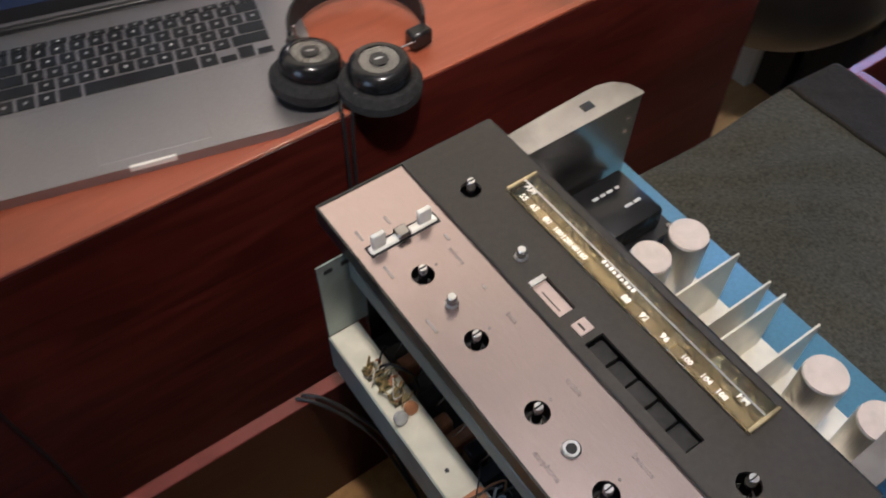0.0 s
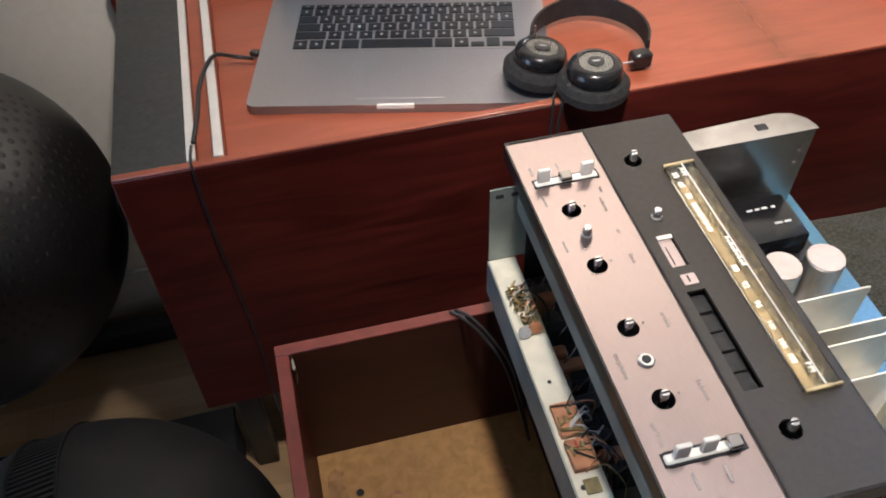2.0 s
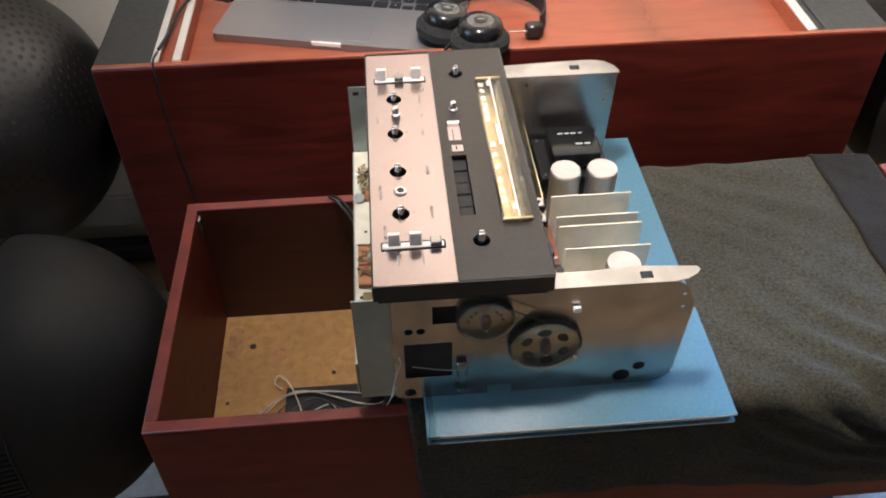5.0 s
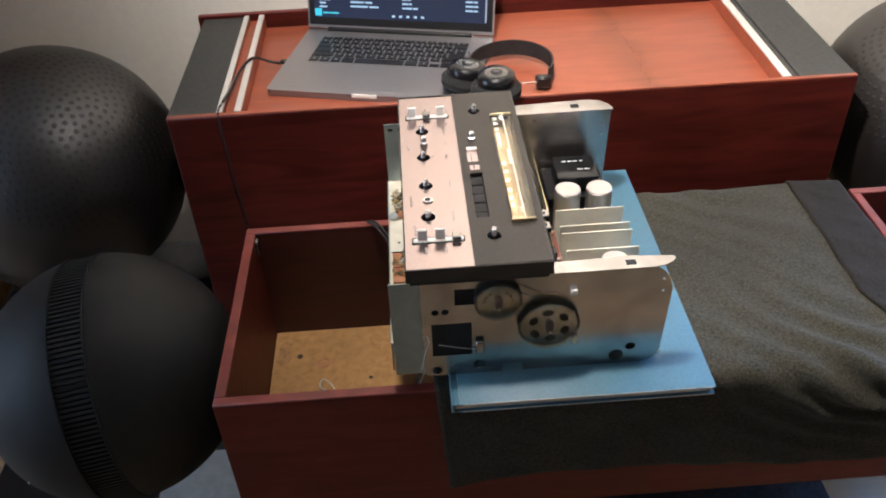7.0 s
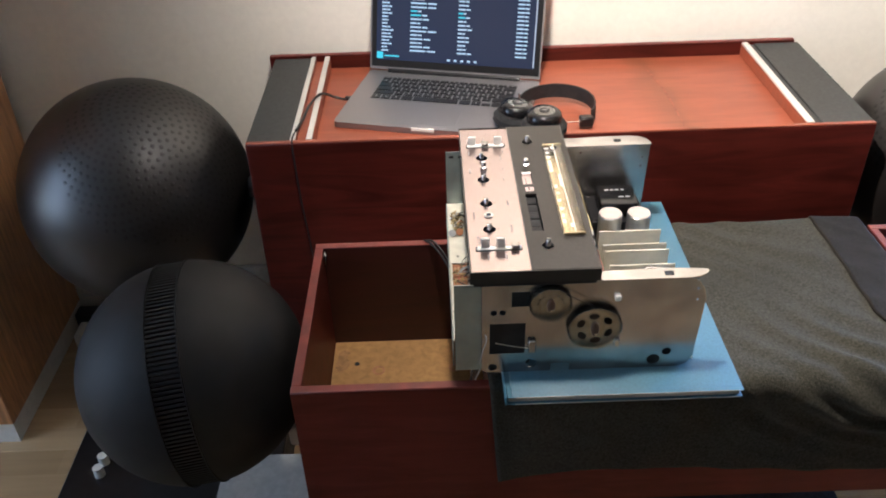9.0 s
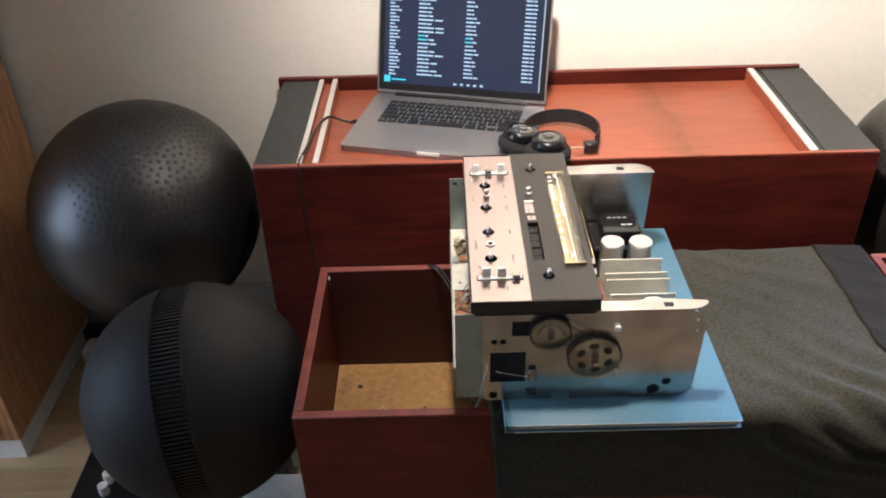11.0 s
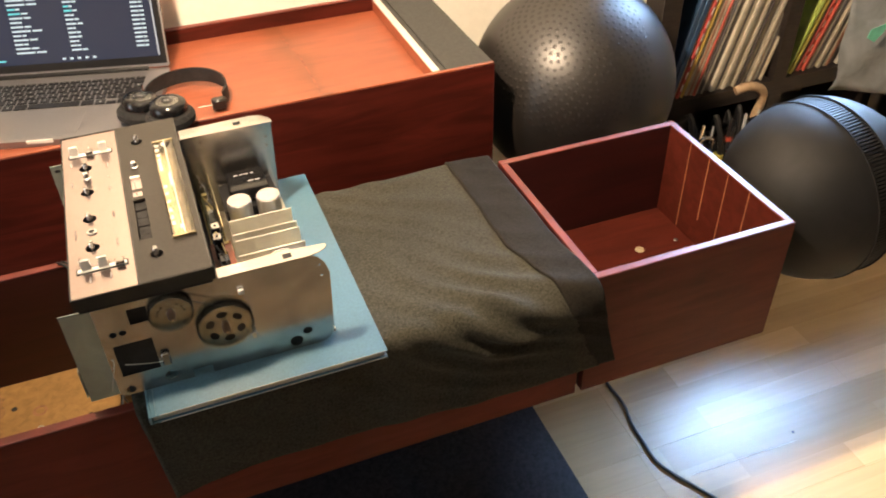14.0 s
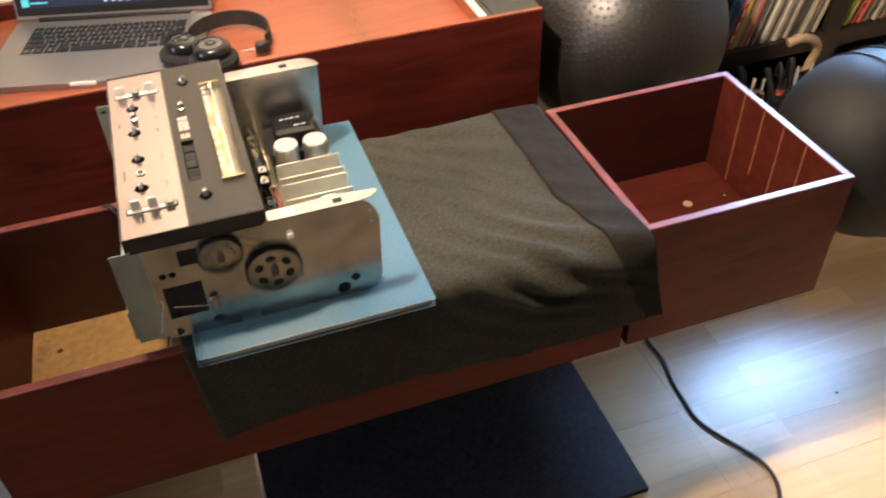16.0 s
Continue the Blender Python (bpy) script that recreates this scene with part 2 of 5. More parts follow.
GRIP = mat("worn_cork", (0.42, 0.29, 0.18), 0.7, 0, 0.1, 60)
DISC = mat("pale_card", (0.49, 0.43, 0.38), 0.6, 0, 0.05, 60)
MESH = mat("wire_mesh", (0.60, 0.60, 0.57), 0.28, 0.95, 0.05, 60)
TIN = mat("tinned_deck", (0.78, 0.74, 0.62), 0.34, 0.35, 0.05, 30, (1, 1, 1), 0.05, 200, 0, 0.08)
SCREEN = glow("lit_screen", (0.012, 0.022, 0.055), 1.0, 0.15)
TEXT_W = glow("screen_text", (0.62, 0.78, 0.85), 1.0)
TEXT_C = glow("screen_text_cyan", (0.12, 0.75, 0.80), 1.0)
SCREEN_TOP = glow("screen_bar", (0.55, 0.58, 0.60), 1.0)
PINK = mat("meter_face", (0.46, 0.37, 0.34), 0.35, 0, 0.05, 60)
GLASS = bpy.data.materials.new("clear_plastic")
GLASS.use_nodes = True
gb = GLASS.node_tree.nodes["Principled BSDF"]
gb.inputs["Transmission Weight"].default_value, gb.inputs["Roughness"].default_value = 1.0, 0.04
gb.inputs["Base Color"].default_value, gb.inputs["IOR"].default_value = (1.0, 0.96, 0.86, 1), 1.45

# ---- building helpers ----


def box(bm, lo, hi, bev=0.0, seg=1):
    """A box between two corners, with its edges rounded."""
    lo, hi = Vector(lo), Vector(hi)
    vs = bmesh.ops.create_cube(bm, size=1.0, matrix=Matrix.Translation((lo + hi) / 2) @ Matrix.Diagonal((*(hi - lo), 1)))["verts"]
    if bev:
        es = list({e for v in vs for e in v.link_edges})
        bmesh.ops.bevel(bm, geom=es, offset=bev, segments=seg, affect="EDGES", profile=0.5)
    return bm


def cyl(bm, at, r, h, axis="z", seg=24, r2=None, caps=True):
    """A cylinder or cone that starts at a point and goes h along an axis."""
    turn = {"z": Matrix(), "x": Matrix.Rotation(radians(90), 4, "Y"), "y": Matrix.Rotation(radians(-90), 4, "X")}[axis]
    bmesh.ops.create_cone(bm, cap_ends=caps, segments=seg, radius1=r, radius2=r if r2 is None else r2, depth=h,
                          matrix=Matrix.Translation(at) @ turn @ Matrix.Translation((0, 0, h / 2)))
    return bm


def lathe(bm, at, profile, seg=32, m=None):
    """A body turned about z from (radius, height) pairs."""
    rings = []
    m = m or Matrix()
    for r, h in profile:
        rings.append([bm.verts.new(m @ (Vector((r * math.cos(2 * math.pi * i / seg), r * math.sin(2 * math.pi * i / seg), h))) + Vector(at)) for i in range(seg)])
    for a, b in zip(rings, rings[1:]):
        for i in range(seg):
            bm.faces.new((a[i], a[(i + 1) % seg], b[(i + 1) % seg], b[i]))
    for ring in (rings[0][::-1], rings[-1]):
        bm.faces.new(ring)
    return bm


def tube(bm, pts, r, seg=6, steps=6):
    """A round cable through points, smoothed."""
    p = [Vector(q) for q in pts]
    way = []
    for i in range(len(p) - 1):
        a, b, c, d = p[max(i - 1, 0)], p[i], p[i + 1], p[min(i + 2, len(p) - 1)]
        for j in range(steps):
            t = j / steps
            way.append(0.5 * (2 * b + (c - a) * t + (2 * a - 5 * b + 4 * c - d) * t * t + (3 * b - a - 3 * c + d) * t ** 3))
    way.append(p[-1])
    rings = []
    side = Vector((0.31, 0.17, 0.93))
    for i, q in enumerate(way):
        along = (way[min(i + 1, len(way) - 1)] - way[max(i - 1, 0)]).normalized()
        u = along.cross(side)
        u = (u if u.length > 1e-4 else along.orthogonal()).normalized()
        v = along.cross(u)
        rings.append([bm.verts.new(q + r * (math.cos(2 * math.pi * k / seg) * u + math.sin(2 * math.pi * k / seg) * v)) for k in range(seg)])
    for a, b in zip(rings, rings[1:]):
        for k in range(seg):
            bm.faces.new((a[k], a[(k + 1) % seg], b[(k + 1) % seg], b[k]))
    bm.faces.new(rings[0][::-1])
    bm.faces.new(rings[-1])
    return bm


def outline(bm, pts, lo, hi, axis="y"):
    """A plate of a given outline, thick from lo to hi along an axis."""
    put = {"y": lambda a, b, c: (a, c, b), "z": lambda a, b, c: (a, b, c), "x": lambda a, b, c: (c, a, b)}[axis]
    f = [bm.verts.new(put(a, b, lo)) for a, b in pts]
    g = [bm.verts.new(put(a, b, hi)) for a, b in pts]
    bm.faces.new(f)
    bm.faces.new(g[::-1])
    for i in range(len(f)):
        j = (i + 1) % len(f)
        bm.faces.new((f[j], f[i], g[i], g[j]))
    bmesh.ops.recalc_face_normals(bm, faces=bm.faces[:])
    return bm


def finish(name, bm, material, smooth=False):
    me = bpy.data.meshes.new(name)
    bmesh.ops.recalc_face_normals(bm, faces=bm.faces[:])
    bm.to_mesh(me)
    bm.free()
    me.materials.append(material)
    if smooth:
        me.shade_smooth()
        me.set_sharp_from_angle(angle=radians(38))
    return me


def thing(name, at, label, category, group="", turn=0.0, kind=""):
    """The Empty at a thing's base."""
    ob = new(name)
    ob.empty_display_size = 0.02
    ob.matrix_basis = pose(*at, 0, 0, turn)
    return tagged(ob, label, category, group, kind)


def root_of(ob):
    while ob.parent:
        ob = ob.parent
    return ob


def part(name, bm, material, parent, label="", smooth=True, local=False):
    """A bmesh as one mesh object under a thing or part; bm is in the world's metres unless local."""
    if not local:
        bm.transform(root_of(parent).matrix_basis.inverted())
    ob = new(name, finish(name, bm, material, smooth))
    ob.parent = parent
    return tagged(ob, label)


def solo(name, bm, material, label, category="", group="", kind="", smooth=True, base=None):
    """A thing of one mesh, its origin at its base."""
    if base is None:
        vs = [v.co for v in bm.verts]
        base = Vector((sum(v.x for v in vs) / len(vs), sum(v.y for v in vs) / len(vs), min(v.z for v in vs)))
    base = Vector(base)
    bm.transform(Matrix.Translation(-base))
    ob = new(name, finish(name, bm, material, smooth))
    ob.location = base
    return tagged(ob, label, category, group, kind)


def B(*args, **kw):
    return box(bmesh.new(), *args, **kw)


def C(*args, **kw):
    return cyl(bmesh.new(), *args, **kw)

# ---- the room ----
X0, X1, Y0, Y1, TOP = -2.2, 4.0, -4.4, 0.43, 2.55
floor = solo("floor", B((X0 - 0.1, Y0 - 0.1, -0.08), (X1 + 0.1, Y1 + 0.1, -0.004)), FLOOR_GAP, "pale birch laminate floor with long planks", kind="structure", base=(0, 0, 0))
ceiling = solo("ceiling", B((X0 - 0.1, Y0 - 0.1, TOP), (X1 + 0.1, Y1 + 0.1, TOP + 0.1)), CEIL, "plain white ceiling", kind="structure")


def wall_with_hole(name, fixed, along, x0, x1, hx0, hx1, hz0, hz1, label, paint=WALL):
    """A wall 0.1 m thick with one opening; along 'x' at y = fixed, or along 'y' at x = fixed."""
    bm = bmesh.new()
    for a0, a1, z0, z1 in ((x0, hx0, 0, TOP), (hx1, x1, 0, TOP), (hx0, hx1, 0, hz0), (hx0, hx1, hz1, TOP)):
        box(bm, (a0, fixed, z0), (a1, fixed + 0.1, z1)) if along == "x" else box(bm, (fixed, a0, z0), (fixed + 0.1, a1, z1))
    return solo(name, bm, paint, label, kind="structure", smooth=False)


WX0, WX1, WZ0, WZ1 = 2.12, 3.00, 0.60, 1.66
wall_with_hole("wall_north", Y1, "x", X0, X1, WX0, WX1, WZ0, WZ1, "warm white painted wall behind the console")
wall_with_hole("wall_west", X0 - 0.1, "y", Y0, Y1, -1.35, -0.15, 0.35, 1.95, "white painted wall with a window")
solo("wall_return", B((1.579, 0.232, 0), (1.6035, Y1 - 0.0005, TOP)), WALL, "short white wall return beside the shelf", kind="structure")
solo("wall_south", B((X0 - 0.1, Y0 - 0.1, 0), (X1, Y0, TOP)), WALL_B, "plain unseen wall, beige to cut bounced light", kind="structure")
wall_with_hole("wall_east", X1, "y", Y0, Y1, -1.05, -0.553, 1.15, 1.628, "unseen wall with a window, beige to cut bounced light", WALL_B)


def window(name, x0, x1, y, z0, z1, spin=None):
    w = thing(name, ((x0 + x1) / 2, y, z0), "white framed window with clear glass", "window", kind="structure")
    bm = bmesh.new()
    for lo, hi in (((x0, z0), (x0 + 0.05, z1)), ((x1 - 0.05, z0), (x1, z1)), ((x0 + 0.05, z0), (x1 - 0.05, z0 + 0.05)), ((x0 + 0.05, z1 - 0.05), (x1 - 0.05, z1))):
        box(bm, (lo[0], y, lo[1]), (hi[0], y + 0.05, hi[1]), 0.004)
    part("window_frame", bm, SKIRT, w, smooth=False)
    pane = part("pane", B((x0 + 0.05, y + 0.02, z0 + 0.05), (x1 - 0.05, y + 0.026, z1 - 0.05)), GLASS, w, smooth=False)
    pane.visible_shadow = False
    if spin:
        w.matrix_basis = spin


window("window_1", WX0 + 0.002, WX1 - 0.002, Y1 + 0.062, WZ0 + 0.002, WZ1 - 0.002)
window("window_2", -0.598, 0.598, 0.0, 0.352, 1.948, pose(X0 - 0.02, -0.75, 0.352, 0, 0, 90))
window("window_3", -0.2465, 0.2465, 0.0, 1.152, 1.626, pose(X1 + 0.07, -0.8015, 1.152, 0, 0, 90))
solo("baseboard", B((-0.60, Y1 - 0.014, 0.05), (X1, Y1 - 0.002, 0.13), 0.003), SKIRT, "white painted baseboard along the wall", kind="structure")
solo("trim", B((-0.60, Y1 - 0.085, 0.0), (0.0, Y1 - 0.045, 0.048), 0.004), BLACK_LAM, "black cable duct along the wall foot", kind="structure")


pendant = thing("pendant_lamp", (LAMP.x, LAMP.y, LAMP.z), "small white pendant lamp tilted on a thin cord", "lamp")
part("cord", C((LAMP.x, LAMP.y, LAMP.z + 0.105), 0.003, TOP - LAMP.z - 0.105, seg=10), CABLE, pendant)
aim = look((0, 0, 0), AIM - LAMP) @ Matrix.Rotation(radians(180), 4, "X")
part("shade", lathe(bmesh.new(), LAMP, [(0.050, -0.045), (0.062, -0.020), (0.085, 0.002), (0.083, 0.002), (0.058, -0.019), (0.046, -0.043)], 28, aim), WHITE_PL, pendant, "white metal shade")

# bowl added only to house the ceiling fill
part("added_fill_bowl", lathe(bmesh.new(), LAMP, [(0.012, 0.080), (0.050, 0.098), (0.062, 0.124), (0.059, 0.124), (0.047, 0.101), (0.010, 0.084)], 28), WHITE_PL, pendant, "small white bowl added below the ceiling fill light")

# ---- the console against the wall ----
LEN, DEEP, RAIL, UNDER = 1.123, 0.400, 0.700, 0.258
TOPZ = RAIL - 0.026
console = thing("console", (LEN / 2, DEEP / 2, 0), "glossy cherry wood console with black end panels and aluminium strips", "console")
# upright faces use the veneer that has their shade in its colour
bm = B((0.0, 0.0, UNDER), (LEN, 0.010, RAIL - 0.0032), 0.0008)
part("front_panel", bm, WOOD_FRONT, console, "cherry veneer front panel toned dark for its shade")
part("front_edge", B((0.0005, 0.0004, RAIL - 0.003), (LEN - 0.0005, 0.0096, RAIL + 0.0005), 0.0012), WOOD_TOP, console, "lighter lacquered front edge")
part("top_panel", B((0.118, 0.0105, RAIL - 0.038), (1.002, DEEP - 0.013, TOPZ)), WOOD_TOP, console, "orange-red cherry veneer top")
for pts in ([(0.7845, 0.330), (0.7875, 0.330), (0.8010, 0.23), (0.8020, 0.16), (0.8012, 0.05), (0.7995, 0.05), (0.7992, 0.16), (0.7975, 0.23)],):
    part("scuff", outline(bmesh.new(), pts, TOPZ - 0.0004, TOPZ + 0.0002, "z"), SCUFF, console, "faint dark scuff on the veneer", smooth=False)
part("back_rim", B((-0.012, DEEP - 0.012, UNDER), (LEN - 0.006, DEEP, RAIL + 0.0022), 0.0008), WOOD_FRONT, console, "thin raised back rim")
part("back_edge", B((-0.0115, DEEP - 0.0116, RAIL + 0.0024), (LEN - 0.0065, DEEP - 0.0004, RAIL + 0.0045), 0.0008), WOOD_EDGE, console, "lighter lacquered back edge")
part("end_panel", B((0.0, 0.0105, UNDER), (0.078, DEEP - 0.0125, RAIL - 0.001), 0.001), BLACK_LAM, console, "matt black end panel")
part("end_panel", B((1.030, 0.0105, UNDER), (LEN, DEEP - 0.0125, RAIL - 0.001), 0.001), BLACK_LAM, console, "matt black end panel")
for a, b in ((0.0785, 0.088), (0.107, 0.1175), (1.0025, 1.016)):
    part("strip_base", B((a, 0.0105, RAIL - 0.04), (b, DEEP - 0.0125, RAIL - 0.0032)), WOOD_TOP, console, smooth=False)
    part("aluminium_strip", B((a, 0.0105, RAIL - 0.003), (b, DEEP - 0.0125, RAIL + 0.002), 0.001), STRIP, console, "bare aluminium strip")
part("groove", B((0.0885, 0.0105, RAIL - 0.04), (0.1065, DEEP - 0.0125, RAIL - 0.010)), WOOD_TOP, console)
part("groove", B((1.0165, 0.0105, RAIL - 0.04), (1.0295, DEEP - 0.0125, RAIL - 0.004)), BLACK_LAM, console)
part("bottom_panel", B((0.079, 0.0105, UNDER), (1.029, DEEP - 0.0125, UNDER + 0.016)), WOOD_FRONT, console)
for x in (0.03, 1.06):
    for y in (0.04, 0.34):
        part("leg", B((x, y, 0), (x + 0.035, y + 0.03, UNDER - 0.0005), 0.002), BLACK_PL, console, "short black leg")
bm = bmesh.new()
tube(bm, [(0.085, 0.03, 0.704), (0.084, 0.005, 0.7065), (0.084, -0.004, 0.69), (0.086, -0.006, 0.60), (0.092, -0.007, 0.50), (0.098, -0.010, 0.38), (0.10, -0.03, 0.25), (0.12, -0.06, 0.12), (0.15, -0.08, 0.006)], 0.0015)
solo("power_cable", bm, CABLE, "thin black cable hanging over the console front", "cable")
bm = bmesh.new()
tube(bm, [(0.164, 0.197, 0.688), (0.145, 0.203, 0.690), (0.118, 0.190, 0.705), (0.100, 0.14, 0.705), (0.094, 0.08, 0.705), (0.088, 0.03, 0.708)], 0.0026)
solo("laptop_cable", bm, CABLE, "black charging cable lying on the console", "cable")

# ---- the box cabinet in front ----
CX0, CX1, CY0, CY1, CZ0, CZ1 = 0.134, 1.038, -0.528, -0.182, 0.366, 0.607
PART_X = 0.405
cab = thing("box_cabinet", ((CX0 + CX1) / 2, (CY0 + CY1) / 2, 0), "cherry veneer box cabinet with an open empty compartment", "cabinet")
# light bounced off the floor is put into the front's lighter veneer
part("front_panel", B((CX0, CY0, CZ0), (CX1, CY0 + 0.013, CZ1 - 0.003)), WOOD_RED, cab, smooth=False)
# back and partition carry the compartment's shade in their colour
part("back_panel", B((CX0, CY1 - 0.013, CZ0), (CX1, CY1, CZ1 - 0.003)), WOOD_SHADED, cab, smooth=False)
part("side_panel", B((CX0, CY0 + 0.013, CZ0), (CX0 + 0.013, CY1 - 0.013, CZ1 - 0.003)), WOOD_BOX, cab, smooth=False)
part("side_panel", B((CX1 - 0.013, CY0 + 0.013, CZ0), (CX1, CY1 - 0.013, CZ1 - 0.003)), WOOD_BOX, cab, smooth=False)
part("partition", B((PART_X, CY0 + 0.013, CZ0), (PART_X + 0.013, CY1 - 0.013, CZ1 - 0.014)), WOOD_SHADED, cab, smooth=False)
part("cover_panel", B((PART_X + 0.014, CY0 + 0.014, CZ1 - 0.016), (CX1 - 0.014, CY1 - 0.014, CZ1 - 0.004)), WOOD_BOX, cab, smooth=False)
part("chipboard_floor", B((CX0 + 0.0135, CY0 + 0.0135, CZ0 + 0.012), (PART_X - 0.0005, CY1 - 0.0135, CZ0 + 0.034)), CHIP, cab, "rough yellow chipboard floor", smooth=False)
part("bottom_panel", B((CX0 + 0.014, CY0 + 0.014, CZ0), (CX1 - 0.014, CY1 - 0.014, CZ0 + 0.0115)), WOOD_BOX, cab, smooth=False)
for lo, hi in (((CX0, CY0), (CX1, CY0 + 0.0135)), ((CX0, CY1 - 0.0135), (CX1, CY1)), ((CX0, CY0 + 0.0137), (CX0 + 0.0135, CY1 - 0.0137))):
    part("rim", B((*lo, CZ1 - 0.0028), (*hi, CZ1), 0.0008), WOOD_EDGE, cab, "bright lacquered rim")
fz = CZ0 + 0.034
for x, y, r in ((0.189, -0.253, 0.0045), (0.227, -0.271, 0.011), (0.356, -0.270, 0.009), (0.302, -0.308, 0.003), (0.163, -0.347, 0.0025)):
    part("hole", C((x, y, fz - 0.002), r, 0.0026, seg=20), BLACK_MATT if r < 0.008 else COPPER, cab, "dark hole in the chipboard")
    if r > 0.008:
        part("hole", C((x + 0.001, y - 0.001, fz), r * 0.6, 0.0012, seg=16), CHIP, cab)
part("stain", outline(bmesh.new(), [(0.152, -0.262), (0.156, -0.225), (0.168, -0.214), (0.176, -0.222), (0.170, -0.236), (0.178, -0.250), (0.172, -0.266), (0.160, -0.272)], fz, fz + 0.0006, "z"), mat("glue_stain", (0.33, 0.18, 0.07), 0.8, 0, 0.2, 60, (1, 1, 1), 0.2, 200), cab, "dark glue stain")
part("terminal_block", B((0.240, -0.378, fz), (0.392, -0.333, fz + 0.006), 0.001), BLACK_MATT, cab, "black paper strip under loose wires", smooth=False)
part("hinge", B((CX0 + 0.0135, CY1 - 0.03, CZ1 - 0.03), (CX0 + 0.018, CY1 - 0.0135, CZ1 - 0.005), 0.001), STEEL, cab, "small steel hinge plate")

RX0, RX1 = 1.050, 1.410
rb = thing("open_box", ((RX0 + RX1) / 2, (CY0 + CY1) / 2, 0), "open red-brown veneer box with an empty inside", "box")
RZ0 = 0.366
# lit front, shaded back and left side are put into the veneer colours
part("front_panel", B((RX0, CY0, RZ0), (RX1, CY0 + 0.012, CZ1 - 0.003)), WOOD_RED, rb, smooth=False)
part("back_panel", B((RX0, CY1 - 0.012, RZ0), (RX1, CY1, CZ1 - 0.003)), WOOD_SHADED, rb, smooth=False)
part("side_panel", B((RX0, CY0 + 0.012, RZ0), (RX0 + 0.012, CY1 - 0.012, CZ1 - 0.003)), WOOD_SHADED, rb, smooth=False)
part("side_panel", B((RX1 - 0.006, CY0 + 0.012, RZ0), (RX1, CY1 - 0.012, CZ1 - 0.003)), WOOD_RED, rb, smooth=False)
part("side_lining", B((RX1 - 0.012, CY0 + 0.0125, 0.4185), (RX1 - 0.0062, CY1 - 0.0125, CZ1 - 0.003)), WOOD_BOX, rb, smooth=False)
part("bottom_panel", B((RX0 + 0.0125, CY0 + 0.0125, 0.405), (RX1 - 0.0125, CY1 - 0.0125, 0.418)), WOOD_BOX, rb, smooth=False)
for lo, hi in (((RX0, CY0), (RX1, CY0 + 0.0125)), ((RX0, CY1 - 0.0125), (RX1, CY1)), ((RX0, CY0 + 0.0127), (RX0 + 0.0125, CY1 - 0.0127)), ((RX1 - 0.0125, CY0 + 0.0127), (RX1, CY1 - 0.0127))):
    part("rim", B((*lo, CZ1 - 0.0028), (*hi, CZ1), 0.0008), WOOD_EDGE, rb, "bright lacquered rim")
bm = bmesh.new()
lathe(bm, (1.293, -0.300, 0.4185), [(0.0085, 0), (0.0085, 0.0015), (0.007, 0.0022), (0.0035, 0.0022), (0.003, 0.0008)], 20)
part("screw", bm, mat("pale_brass", (0.58, 0.50, 0.33), 0.4, 0.5), rb, "brass screw cup")
bm = bmesh.new()
lathe(bm, (1.372, -0.300, 0.4185), [(0.005, 0), (0.005, 0.001), (0.0035, 0.002), (0.001, 0.002)], 14)
part("screw", bm, STEEL, rb, "small steel screw")
for y, z0 in ((-0.262, 0.42), (-0.318, 0.47), (-0.372, 0.44), (-0.43, 0.50)):
    part("groove", B((RX1 - 0.0128, y, z0), (RX1 - 0.0119, y + 0.0016, CZ1 - 0.004)), COPPER, rb, "fine pale groove")

# pedestal that carries both boxes
ped = thing("pedestal", (0.76, -0.24, 0), "black pedestal with a flat base plate on the floor", "pedestal")
part("base_plate", B((0.435, -0.590, 0.0), (1.112, -0.02, 0.012), 0.002), BASE_BLACK, ped, "matt black base plate")
part("column", B((0.60, -0.215, 0.0125), (0.92, -0.12, 0.335), 0.003), BLACK_LAM, ped)
part("beam", B((0.25, -0.215, 0.3355), (1.36, -0.13, 0.3655), 0.002), BLACK_LAM, ped)
part("edge_trim", B((0.428, -0.588, 0.0), (0.4345, -0.03, 0.013), 0.001), ALU, ped, "bare metal edge trim")
bm = bmesh.new()
tube(bm, [(1.30, -0.12, 0.004), (1.305, -0.20, 0.004), (1.297, -0.258, 0.004), (1.300, -0.320, 0.004), (1.287, -0.377, 0.004), (1.284, -0.430, 0.004), (1.283, -0.478, 0.004), (1.300, -0.522, 0.004), (1.320, -0.557, 0.004), (1.346, -0.612, 0.004), (1.342, -0.665, 0.004), (1.30, -0.75, 0.004), (1.28, -0.95, 0.004)], 0.0036, 8)
solo("floor_cable", bm, CABLE, "black cable winding over the floor", "cable")
bm = bmesh.new()
for k in (0.0, 0.006):
    tube(bm, [(0.314 + k, -0.186, 0.6095), (0.326 + k, -0.20, 0.6100 + k / 3), (0.343 + k, -0.222, 0.598), (0.358 + k, -0.250, 0.575), (0.372, -0.29, 0.50)], 0.0017, 7)
solo("connecting_cable", bm, CABLE, "black cable over the cabinet rim", "cable")

# ---- blanket ----


